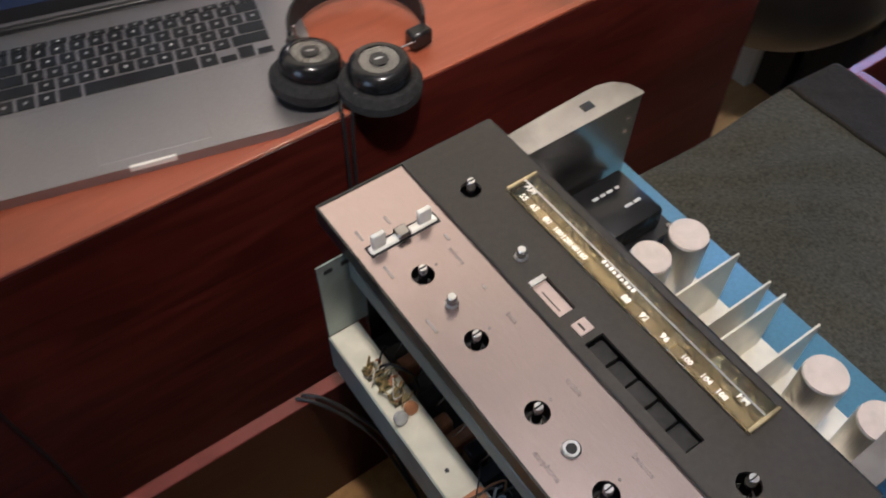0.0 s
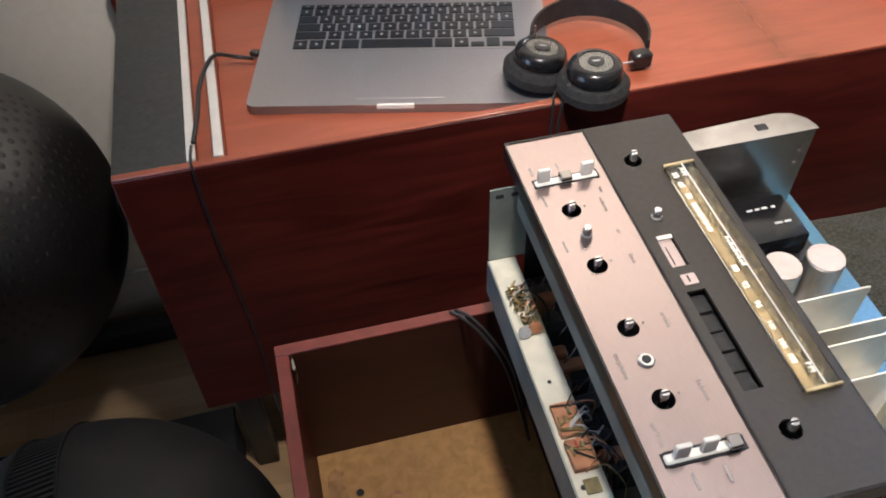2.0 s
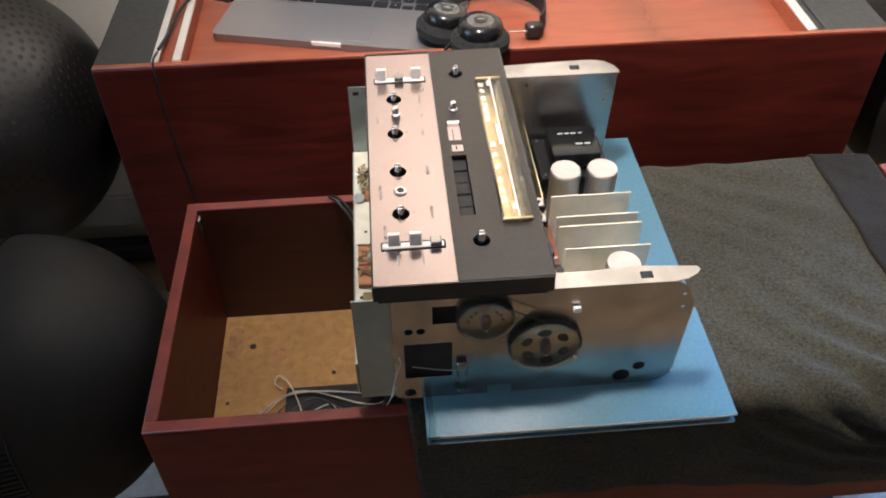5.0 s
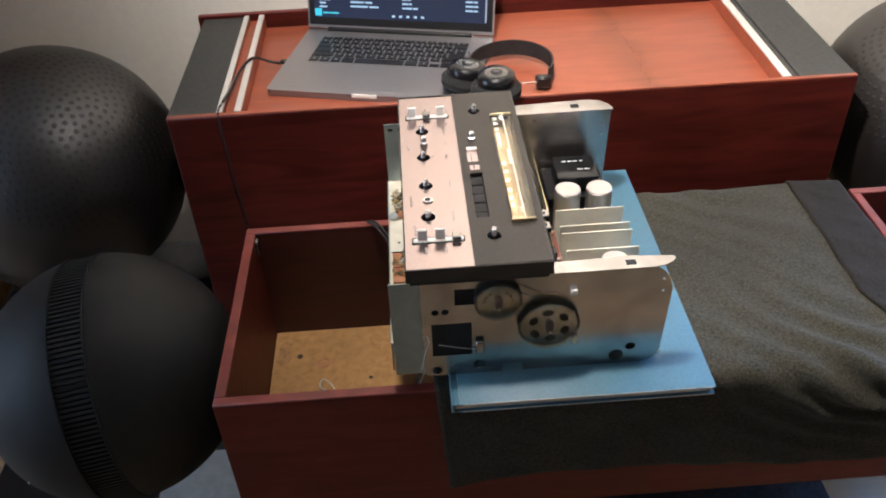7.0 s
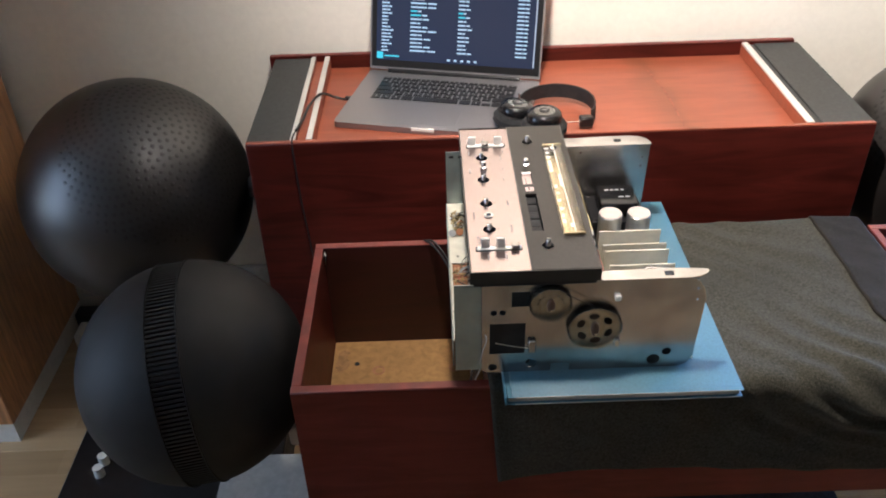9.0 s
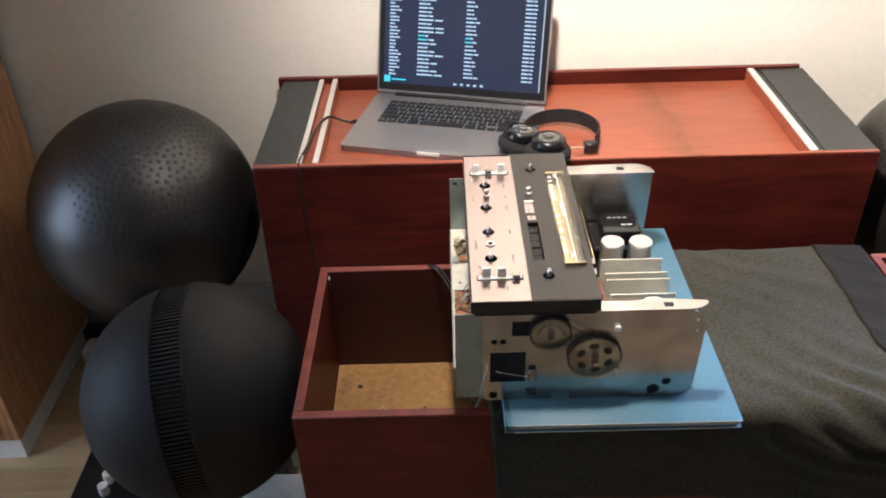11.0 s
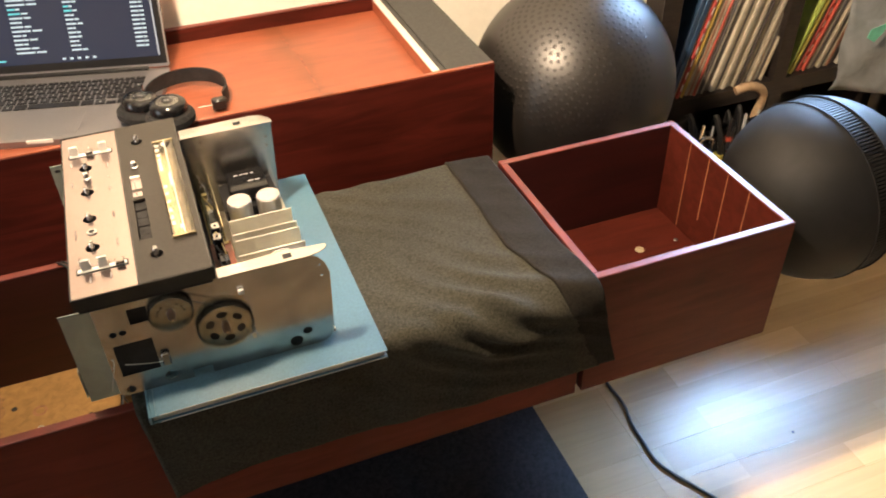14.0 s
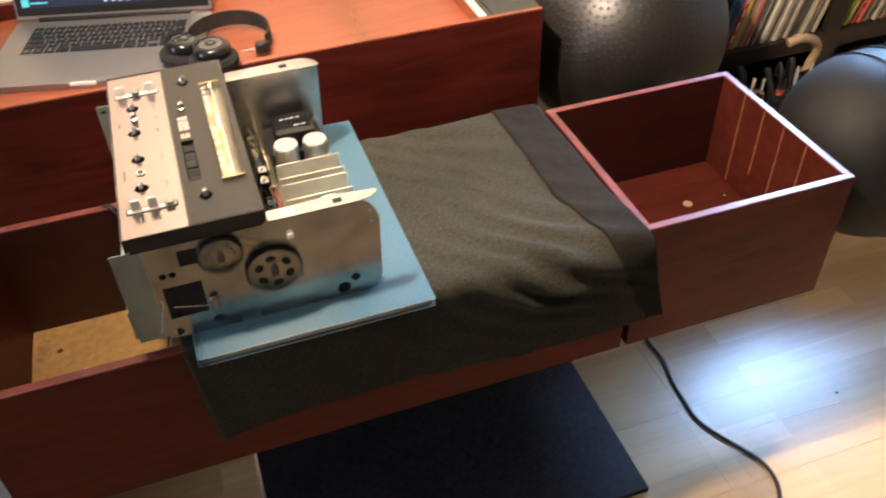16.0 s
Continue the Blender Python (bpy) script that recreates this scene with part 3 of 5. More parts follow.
def blanket_sheet(x0, x1, nu, v0, v1, nv, lift, slant0, slant1):
    """A cloth over the cabinet: v runs from its back edge over the top and down the front."""
    bm = bmesh.new()
    grid = []
    top = 0.346
    for j in range(nv + 1):
        v = v0 + (v1 - v0) * j / nv
        row = []
        for i in range(nu + 1):
            u = i / nu
            wander = 0.006 * math.sin(9 * v + 0.6) + 0.010 * max(0.0, v - 0.1)
            x = x0 + (x1 - x0) * u + (slant0 * (1 - u) + slant1 * u) * max(0.0, v - 0.22) / 0.3 + wander * (u if x0 < 0.9 else 1.0)
            w = noise.noise((x * 6, v * 6, 1.7))
            calm = 1.0 - 0.92 * min(1.0, max(0.0, (x - 0.86) / 0.13))
            ridge = math.sin(118 * (v - 0.62 * x) + 4.0 * w + 0.8)
            fold = (0.5 + 0.5 * ridge) ** 1.5
            soft = noise.noise((x * 17 + 6 * v, v * 10, 5.1))
            fine = noise.noise((x * 60, v * 60, 3.1)) * 0.0007
            right = min(1.0, max(0.0, (x - 0.70) / 0.22))
            ripple = (0.5 + 0.5 * math.sin(100 * (v - 0.5 * x) + 7.0 * w)) ** 2 * max(0.0, 0.55 + noise.noise((x * 5, v * 4, 8.3))) * min(1.0, max(0.0, (x - 0.64) / 0.12)) * calm
            reach = 0.166 + 0.003 * math.sin(11 * x) + 0.026 * max(0.0, min(1.0, (0.52 - x) / 0.13))
            r = 0.008 + 0.030 * right
            end = radians(90)
            v_arc = top - r
            y_arc = CY0 - 0.003 - 0.56 * r + r
            near = max(0.0, (v - 0.12) / 0.226)
            puff = 0.0042 * ripple + 0.0030 * (0.2 + 0.8 * min(1.0, max(0.0, (x - 0.69) / 0.06))) * (soft + 0.6) + right * (0.25 + 0.75 * calm) * (0.0125 * min(1.0, near * near) * max(0.25, 0.8 + noise.noise((x * 7, v * 5, 2.2))) * fold + 0.0030 * fold) + fine
            if v < 0:
                y, z = CY1 + 0.012 + 0.010 * w, CZ1 + lift + 0.002 + v * 0.9
            elif v < v_arc:
                back = 0.012 + 0.010 * w * max(0.0, 1 - v / 0.1)
                y = CY1 + back - v * (CY1 + back - y_arc) / v_arc
                z = CZ1 + lift + puff + 0.004 * max(0.0, 1 - v / 0.05) * (0.5 + w)
            else:
                a = min(end, (v - v_arc) / r)
                v_end = v_arc + end * r
                puff *= max(0.15, 1 - max(0.0, v - v_end) / 0.085)
                y = y_arc - (r + puff) * math.sin(a)
                z = CZ1 + lift - r + (r + puff) * math.cos(a)
                if v > v_end:
                    d = (v - v_end) / (v1 - v_end) * max(0.02, reach - r)
                    y -= math.cos(end) * d + (0.003 + 0.003 * right * calm) * min(1.0, d / 0.05) * max(0.15, 1 - d / 0.13) * fold + 0.004 * calm * soft * min(1.0, d / 0.03)
                    z -= math.sin(end) * d
            row.append(bm.verts.new((x, y, z)))
        grid.append(row)
    for a, b in zip(grid, grid[1:]):
        for i in range(nu):
            bm.faces.new((a[i], a[i + 1], b[i + 1], b[i]))
    return bm


def thicken(ob, t):
    s = ob.modifiers.new("thickness", "SOLIDIFY")
    s.thickness, s.offset = t, 0


blanket = thing("blanket", (0.72, -0.35, CZ1), "dark grey woollen blanket draped over the cabinet", "blanket")
ob = part("cloth", blanket_sheet(0.390, 0.958, 110, -0.06, 0.53, 110, 0.0032, 0.020, 0.100), WOOL, blanket, "grey brown felted wool")
thicken(ob, 0.004)
ob = part("hem", blanket_sheet(0.952, 1.030, 18, -0.05, 0.53, 110, 0.0070, 0.100, 0.056), HEM, blanket, "dark hem band")
thicken(ob, 0.004)

# ---- book under the receiver ----
book = thing("book", (0.566, -0.35, CZ1 + 0.0072), "large light blue hardcover book lying on the blanket", "book")
BX0, BX1, BY0, BY1, BZ = 0.418, 0.7185, -0.571, -0.121, CZ1 + 0.0072
for z in (0.0, 0.0112):
    part("cover", B((BX0 + 0.006, BY0, BZ + z), (BX1, BY1, BZ + z + 0.0026), 0.0009, 2), BLUE, book)
    part("joint", B((BX0 + 0.0005, BY0 + 0.0005, BZ + z + (0.0004 if z else 0.0008)), (BX0 + 0.0058, BY1 - 0.0005, BZ + z + (0.0018 if z else 0.0022))), BLUE, book, "sunk joint beside the spine", smooth=False)
part("spine", B((BX0 - 0.003, BY0, BZ - 0.0003), (BX0 + 0.0006, BY1, BZ + 0.0141), 0.0016, 3), BLUE, book)
part("page_block", B((BX0 + 0.002, BY0 + 0.004, BZ + 0.0027), (BX1 - 0.004, BY1 - 0.004, BZ + 0.0111)), PAPER, book, "grey page block", smooth=False)
for z in (0.0001, 0.0113):
    part("worn_edge", B((BX0 + 0.010, BY0 - 0.0003, BZ + z + 0.0008), (BX1 - 0.002, BY0 + 0.0006, BZ + z + 0.0020), 0.0003), PAPER, book, "pale rubbed cover edge")
BOOK_TOP = BZ + 0.0138

# ---- the opened receiver, lying with its front panel up ----
FZ = 0.797
NY, FY = -0.5245, -0.195
BT = BOOK_TOP + 0.0008
rec = thing("receiver_chassis", (0.52, -0.35, BOOK_TOP), "opened vintage radio receiver with silver and dark front panel", "receiver")


def text_mesh(words, size, m, bold=0.0):
    """Lettering of the built-in font as a flat bmesh."""
    cu = bpy.data.curves.new("lettering", "FONT")
    cu.body, cu.size, cu.extrude, cu.align_x, cu.align_y = words, size, 0.0, "CENTER", "CENTER"
    cu.resolution_u, cu.offset = 2, bold
    ob = bpy.data.objects.new("lettering", cu)
    me = ob.to_mesh()
    bm = bmesh.new()
    bm.from_mesh(me)
    ob.to_mesh_clear()
    bpy.data.objects.remove(ob)
    bpy.data.curves.remove(cu)
    bm.transform(m)
    return bm


def panel_text(words, x, y, size, z, material, parent, bold=0.0):
    m = Matrix.Translation((x, y, z)) @ Matrix.Rotation(radians(-90), 4, "Z")
    part("lettering", text_mesh(words, size, m, bold), material, parent, smooth=False)


# silver part of the front panel, with its holes
def holed_plate(x0, x1, y0, y1, z0, z1, holes, material, name, label):
    """A plate with round holes (x, y, r) and slots (x0, x1, y0, y1): built as strips round octagon-like openings."""
    bm = bmesh.new()
    vs = [bm.verts.new((x, y, z1)) for x, y in ((x0, y0), (x1, y0), (x1, y1), (x0, y1))]
    es = [bm.edges.new((vs[i], vs[(i + 1) % 4])) for i in range(4)]
    for h in holes:
        if len(h) == 3:
            pts = [(h[0] + h[2] * math.cos(a * math.pi / 10), h[1] + h[2] * math.sin(a * math.pi / 10)) for a in range(20)]
        else:
            pts = [(h[0], h[2]), (h[1], h[2]), (h[1], h[3]), (h[0], h[3])]
        hv = [bm.verts.new((a, b, z1)) for a, b in pts]
        es += [bm.edges.new((hv[i], hv[(i + 1) % len(hv)])) for i in range(len(hv))]
    bmesh.ops.triangle_fill(bm, use_beauty=True, edges=es)
    top = bm.faces[:]
    ext = bmesh.ops.extrude_face_region(bm, geom=top)
    bmesh.ops.translate(bm, verts=[g for g in ext["geom"] if isinstance(g, bmesh.types.BMVert)], vec=(0, 0, z0 - z1))
    return part(name, bm, material, rec, label, smooth=False)


KN = [(0.404, -0.253), (0.403, -0.315), (0.403, -0.377), (0.403, -0.439)]
holed_plate(0.3755, 0.4475, -0.530, -0.161, FZ - 0.0015, FZ, [(x, y, 0.0082) for x, y in KN] + [(0.404, -0.407, 0.0048), (0.386, 0.438, -0.222, -0.211), (0.386, 0.438, -0.488, -0.476)], PLATE, "silver_plate", "brushed silver lower panel")
holed_plate(0.4492, 0.5295, -0.530, -0.161, FZ - 0.0012, FZ + 0.0015, [(0.475, -0.211, 0.0078), (0.473, -0.482, 0.0078), (0.457, 0.471, -0.333, -0.299), (0.457, 0.472, -0.448, -0.358), (0.495, 0.523, -0.459, -0.229)], DARKPLATE, "dark_plate", "dark grey upper panel")
part("panel_seam", B((0.4476, -0.5305, FZ - 0.004), (0.4491, -0.1605, FZ + 0.0022)), BLACK_PL, rec, smooth=False)
bm = bmesh.new()
for lo, hi in (((0.3745, -0.5318, FZ - 0.0165), (0.5305, -0.5302, FZ + 0.001)), ((0.3745, -0.1608, FZ - 0.0165), (0.5305, -0.1592, FZ + 0.001)), ((0.3739, -0.5318, FZ - 0.0165), (0.3753, -0.1592, FZ)), ((0.5297, -0.5300, FZ - 0.0165), (0.5312, -0.1610, FZ + 0.0014))):
    box(bm, lo, hi)
part("panel_skirt", bm, BLACK_PL, rec, "black panel skirt", smooth=False)
part("sub_panel", B((0.378, -0.527, FZ - 0.024), (0.527, -0.164, FZ - 0.018)), BLACK_MATT, rec, smooth=False)


def shaft(x, y, r, h, label="bare steel shaft"):
    s = part("shaft", lathe(bmesh.new(), (x, y, FZ - 0.0175), [(r, 0), (r, h - 0.001), (r * 0.82, h), (0.0006, h)], 20), CHROME, rec, label)
    part("slot", B((x - r * 0.9, y - 0.0005, FZ - 0.0175 + h - 0.003), (x + r * 0.9, y + 0.0005, FZ - 0.0175 + h + 0.0004)), BLACK_PL, s, smooth=False)
    part("bushing", lathe(bmesh.new(), (x, y, FZ - 0.0178), [(r * 1.7, 0), (r * 1.7, 0.006), (r * 1.2, 0.007), (r * 1.05, 0.007)], 16), STEEL, s)


for x, y in KN:
    shaft(x, y, 0.0032, 0.026)
shaft(0.475, -0.211, 0.0034, 0.029)
shaft(0.473, -0.482, 0.0034, 0.029)
for x, y in ((0.405, -0.285), (0.466, -0.281)):
    part("shaft", lathe(bmesh.new(), (x, y, FZ + 0.0002), [(0.0048, 0), (0.0048, 0.004), (0.0034, 0.005), (0.0034, 0.011), (0.0028, 0.012), (0.0005, 0.012)], 20), CHROME, rec, "bare steel shaft")
part("earphone_socket", lathe(bmesh.new(), (0.404, -0.407, FZ - 0.003), [(0.0062, 0), (0.0062, 0.0042), (0.0052, 0.005), (0.0033, 0.005), (0.003, 0.001)], 22), CHROME, rec, "chrome earphone socket")
part("socket_hole", C((0.404, -0.407, FZ + 0.0018), 0.0034, 0.0005, seg=18), BLACK_MATT, rec, smooth=False)
for yc, xs, tab in ((-0.2165, (0.392, 0.430), 0.411), (-0.482, (0.395, 0.414), 0.432)):
    part("slider_slot", B((0.3832, yc - 0.0052, FZ + 0.0002), (0.4408, yc + 0.0052, FZ + 0.0005)), BLACK_MATT, rec, smooth=False)
    part("slider_bar", B((0.3845, yc - 0.0035, FZ - 0.004), (0.4395, yc + 0.0035, FZ + 0.0022), 0.0012), WHITE_PL, rec, "white slide switch bar")
    for x in xs:
        part("slider_lever", B((x - 0.0055, yc - 0.002, FZ + 0.0023), (x + 0.0055, yc + 0.002, FZ + 0.016), 0.0008), LEVER, rec, "translucent grey switch lever")
    part("slider_nib", B((tab - 0.005, yc - 0.0055, FZ + 0.0023), (tab + 0.005, yc + 0.0045, FZ + 0.007), 0.001), STEEL, rec, "steel switch nib")
bm = B((0.4575, -0.3325, FZ - 0.010), (0.4705, -0.2995, FZ - 0.003))
meter = part("meter", bm, PINK, rec, "small tuning meter with a pale face", smooth=False)
part("meter_bezel", B((0.4572, -0.3045, FZ - 0.0028), (0.4708, -0.2993, FZ + 0.0018), 0.0006), CHROME, meter)
part("meter_needle", B((0.462, -0.328, FZ - 0.0029), (0.4628, -0.309, FZ - 0.0024)), BLACK_PL, meter, smooth=False)
part("emblem", B((0.4585, -0.3525, FZ + 0.0016), (0.4700, -0.3420, FZ + 0.0026), 0.0006), PINK, rec, "small square metal emblem")
part("emblem_mark", B((0.4625, -0.3505, FZ + 0.0027), (0.4640, -0.3440, FZ + 0.0031)), DARKPLATE, rec, smooth=False)
for i in range(5):
    y0 = -0.4472 + i * 0.0178
    part("push_button", B((0.4576, y0 + 0.0006, FZ - 0.012), (0.4714, y0 + 0.0168, FZ - 0.0035 - 0.0008 * (i % 2)), 0.0014, 2), BLACK_MATT, rec, "black push button")
# dial window
part("dial_bed", B((0.4955, -0.4588, FZ - 0.016), (0.5225, -0.2292, FZ - 0.011)), GOLD, rec, "lit cream and gold dial scale", smooth=False)
bm = bmesh.new()
foil_rng = random.Random(41)
rows = []
for j in range(71):
    y = -0.4585 + 0.229 * j / 70
    rows.append([bm.verts.new((0.5115 + 0.0105 * i / 4 + foil_rng.uniform(-0.0004, 0.0004), y + (foil_rng.uniform(-0.0012, 0.0012) if 0 < j < 70 else 0), FZ - 0.0103 + 0.0125 * (i / 4) ** 1.6 + foil_rng.uniform(-0.0012, 0.0012))) for i in range(5)])
for a, b in zip(rows, rows[1:]):
    for i in range(4):
        bm.faces.new((a[i], a[i + 1], b[i + 1], b[i]))
part("dial_reflector", bm, GOLD, rec, "crumpled gold reflector foil", smooth=False)
part("dial_glass", B((0.4952, -0.4589, FZ - 0.004), (0.5228, -0.2291, FZ + 0.0055), 0.0012), GLASS, rec, "clear plastic dial cover")
part("dial_rail", B((0.5096, -0.4586, FZ + 0.0057), (0.5110, -0.2294, FZ + 0.0066)), CHROME, rec, smooth=False)
for y in (-0.4600, -0.2282):
    part("dial_end", B((0.4950, y - 0.0016, FZ + 0.0016), (0.5230, y + 0.0016, FZ + 0.0066), 0.0008), GOLD, rec)
rng = random.Random(4)
for words, y in (("55", -0.242), ("65", -0.254), ("80", -0.268), ("100", -0.280), ("120", -0.2885), ("140", -0.2965), ("160", -0.305), ("88", -0.349), ("92", -0.366), ("96", -0.385), ("100", -0.4045), ("104", -0.421), ("108", -0.434)):
    panel_text(words, 0.4995, y, 0.0066 if len(words) == 2 else 0.0056, FZ + 0.0060, CREAM_INK, rec, 0.00022)
for words, y in (("AM", -0.239), ("FM", -0.444)):
    panel_text(words, 0.508, y, 0.0070, FZ + 0.0060, CREAM_INK, rec, 0.0002)
for k in range(9):
    y = -0.318 - 0.0036 * k
    part("dial_mark", B((0.5066, y - 0.0012, FZ + 0.0056), (0.5066 + (0.0032, 0.0024)[k % 2], y + 0.0012, FZ + 0.0058)), CREAM_INK, rec, smooth=False)
part("dial_pointer", B((0.4962, -0.3935, FZ + 0.0056), (0.5025, -0.3925, FZ + 0.0060)), BRASS, rec, smooth=False)
for words, x, y in (("earphone", 0.3855, -0.407), ("volume", 0.432, -0.253), ("bass", 0.432, -0.315), ("treble", 0.432, -0.377), ("balance", 0.432, -0.439), ("spk's on", 0.388, -0.463)):
    panel_text(words, x, y, 0.0058, FZ + 0.0003, INK, rec)
for x, y, n in ((0.432, -0.285, 0.004), (0.386, -0.200, 0.010), (0.386, -0.238, 0.012), (0.410, -0.199, 0.008), (0.436, -0.236, 0.006), (0.3855, -0.290, 0.012), (0.398, -0.500, 0.012), (0.420, -0.500, 0.012)):
    part("print_bar", B((x - 0.0009, y - n / 2, FZ + 0.0001), (x + 0.0009, y + n / 2, FZ + 0.0004)), INK, rec, smooth=False)
for x, y in KN:
    part("dot_mark", C((x + 0.012, y + 0.002, FZ + 0.0001), 0.0009, 0.0003, seg=10), INK, rec)

# side plates
def arc(cx, cz, r, a0, a1, n=6):
    return [(cx + r * math.cos(radians(a0 + (a1 - a0) * i / n)), cz + r * math.sin(radians(a0 + (a1 - a0) * i / n))) for i in range(n + 1)]


def side_plate(y, name, holes, tall):
    pts = [(0.388, 0.7795), (0.388, BT + 0.004), (0.394, BT), (0.478, BT), (0.478, BT + 0.0125), (0.502, BT + 0.0125), (0.502, BT)]
    pts += arc(0.640, BT + 0.022, 0.022, -90, 0) + ([(0.6655, 0.742), (0.661, 0.758), (0.653, tall - 0.004), (0.646, tall)] if y < -0.4 else [(0.6665, tall)]) + [(0.533, tall), (0.533, 0.7798)]
    bm = bmesh.new()
    vs = [bm.verts.new((a, y, b)) for a, b in pts]
    es = [bm.edges.new((vs[i], vs[(i + 1) % len(vs)])) for i in range(len(vs))]
    for h in holes:
        hp = [(h[0] + h[2] * math.cos(a * math.pi / 8), h[1] + h[2] * math.sin(a * math.pi / 8)) for a in range(16)] if len(h) == 3 else [(h[0], h[2]), (h[1], h[2]), (h[1], h[3]), (h[0], h[3])]
        hv = [bm.verts.new((a, y, b)) for a, b in hp]
        es += [bm.edges.new((hv[i], hv[(i + 1) % len(hv)])) for i in range(len(hv))]
    bmesh.ops.triangle_fill(bm, use_beauty=True, edges=es)
    ext = bmesh.ops.extrude_face_region(bm, geom=bm.faces[:])
    bmesh.ops.translate(bm, verts=[g for g in ext["geom"] if isinstance(g, bmesh.types.BMVert)], vec=(0, 0.0012, 0))
    p = part(name, bm, STEEL, rec, "shiny zinc-plated side plate", smooth=False)
    if y < -0.4:
        out = [(0.5335, y), (0.642, y), (0.655, y + 0.003), (0.664, y + 0.008), (0.668, y + 0.013), (0.666, y + 0.017), (0.645, y + 0.019), (0.610, y + 0.022), (0.570, y + 0.019), (0.5335, y + 0.019)]
    else:
        out = [(0.5335, y), (0.5335, y + 0.026), (0.600, y + 0.029), (0.640, y + 0.030), (0.655, y + 0.026), (0.665, y + 0.016), (0.6685, y + 0.006), (0.6685, y)]
    bm = outline(bmesh.new(), out, tall + 0.0002, tall + 0.0016, "z")
    f = part("flange", bm, STEEL, p, "bright bent flange", smooth=False)
    part("flange_hole", B((0.6125, y + 0.006, tall + 0.0017), (0.6235, y + 0.014, tall + 0.0021)) if y < -0.4 else B((0.6125, y + 0.011, tall + 0.0017), (0.6235, y + 0.019, tall + 0.0021)), BLACK_MATT, f, smooth=False)
    return p


near = side_plate(NY, "side_plate", [(0.398, 0.443, 0.661, 0.711), (0.425, 0.447, 0.738, 0.761), (0.403, 0.729, 0.004), (0.414, 0.729, 0.004), (0.402, BT + 0.009, 0.006), (0.452, BT + 0.014, 0.0075), (0.611, BT + 0.014, 0.0085), (0.627, BT + 0.027, 0.006), (0.655, 0.740, 0.0016), (0.654, 0.757, 0.0016)], 0.773)
side_plate(FY, "side_plate", [(0.655, 0.742, 0.0018), (0.656, 0.757, 0.0018), (0.560, 0.768, 0.0018)], 0.778)


CLEAR = GLASS.copy()
CLEAR.node_tree.nodes["Principled BSDF"].inputs["Base Color"].default_value = (0.86, 0.90, 0.84, 1)


def disc_with_holes(x, z, r, y0, y1, holes):
    """A disc facing -y with round or oval openings (angle, distance, half width, half height)."""
    bm = bmesh.new()
    es = []
    rings = [[(x + r * math.cos(2 * math.pi * i / 40), z + r * math.sin(2 * math.pi * i / 40)) for i in range(40)]]
    for a, d, w, h in holes:
        ca, sa = math.cos(a), math.sin(a)
        rings.append([(x + d * ca + w * math.cos(q) * -sa + h * math.sin(q) * ca, z + d * sa + w * math.cos(q) * ca + h * math.sin(q) * sa) for q in [2 * math.pi * i / 14 for i in range(14)]])
    for pts in rings:
        vs = [bm.verts.new((a, y0, b)) for a, b in pts]
        es += [bm.edges.new((vs[i], vs[(i + 1) % len(vs)])) for i in range(len(vs))]
    bmesh.ops.triangle_fill(bm, use_beauty=True, edges=es)
    ext = bmesh.ops.extrude_face_region(bm, geom=bm.faces[:])
    bmesh.ops.translate(bm, verts=[g for g in ext["geom"] if isinstance(g, bmesh.types.BMVert)], vec=(0, y1 - y0, 0))
    return bm


def pulley(x, z, r, big, label):
    turn = Matrix.Rotation(radians(90), 4, "X")
    rim = lathe(bmesh.new(), (x, NY - 0.0008, z), [(r * 0.90, 0), (r, 0.0004), (r, 0.0016), (r * 0.95, 0.0030), (r * 0.95, 0.0055), (r, 0.0070), (r, 0.0082), (r * 0.97, 0.0088), (r * 0.93, 0.0086), (r * 0.90, 0.0080)], 44, turn)
    p = part("pulley", rim, CLEAR, rec, label)
    part("drum", C((x, NY - 0.0058, z), r * 0.86, 0.0054, "y", 36), BLACK_MATT, p, "dark drum behind the disc")
    if big:
        holes = [(math.pi * (2 * i + 1) / 6 + 0.1, r * 0.56, r * 0.19, r * 0.14) for i in range(6)]
    else:
        holes = [(a, r * 0.60, r * 0.055, r * 0.055) for a in (0.15, 0.55, 0.95, 2.2, 2.6, 3.0)]
    part("pulley_disc", disc_with_holes(x, z, r * 0.90, NY - 0.0085, NY - 0.0073, holes), TANDISC, p, "thin polished metal disc", smooth=False)
    hub = lathe(bmesh.new(), (0, 0, 0), [(0.0068, 0), (0.0068, 0.0030), (0.0050, 0.0045), (0.0005, 0.0045)], 18)
    hub.transform(Matrix.Translation((x, NY - 0.0086, z)) @ turn @ Matrix.Diagonal((0.72, 1.55 if big else 1.35, 1, 1)))
    part("hub", hub, DARK_HUB, p, "dark brown oval hub")
    part("spindle", C((x, NY - 0.0158, z - 0.004), 0.0014, 0.0040, "y", 12), CHROME, p)


DARK_HUB = mat("dark_brown_hub", (0.055, 0.032, 0.024), 0.45, 0, 0.15, 60)
pulley(0.4722, 0.7460, 0.0262, False, "clear-rimmed tuning pulley")
pulley(0.5290, 0.7060, 0.0345, True, "larger clear-rimmed tuning pulley with six holes")
part("cord", tube(bmesh.new(), [(0.449, NY - 0.007, 0.742), (0.470, NY - 0.007, 0.770), (0.505, NY - 0.007, 0.752), (0.528, NY - 0.007, 0.738)], 0.0006, 5), BLACK_PL, rec, "thin dial cord")
part("cord", tube(bmesh.new(), [(0.405, NY - 0.003, 0.682), (0.43, NY - 0.003, 0.675), (0.455, NY - 0.003, 0.670)], 0.0006, 5), CABLE_W, rec)
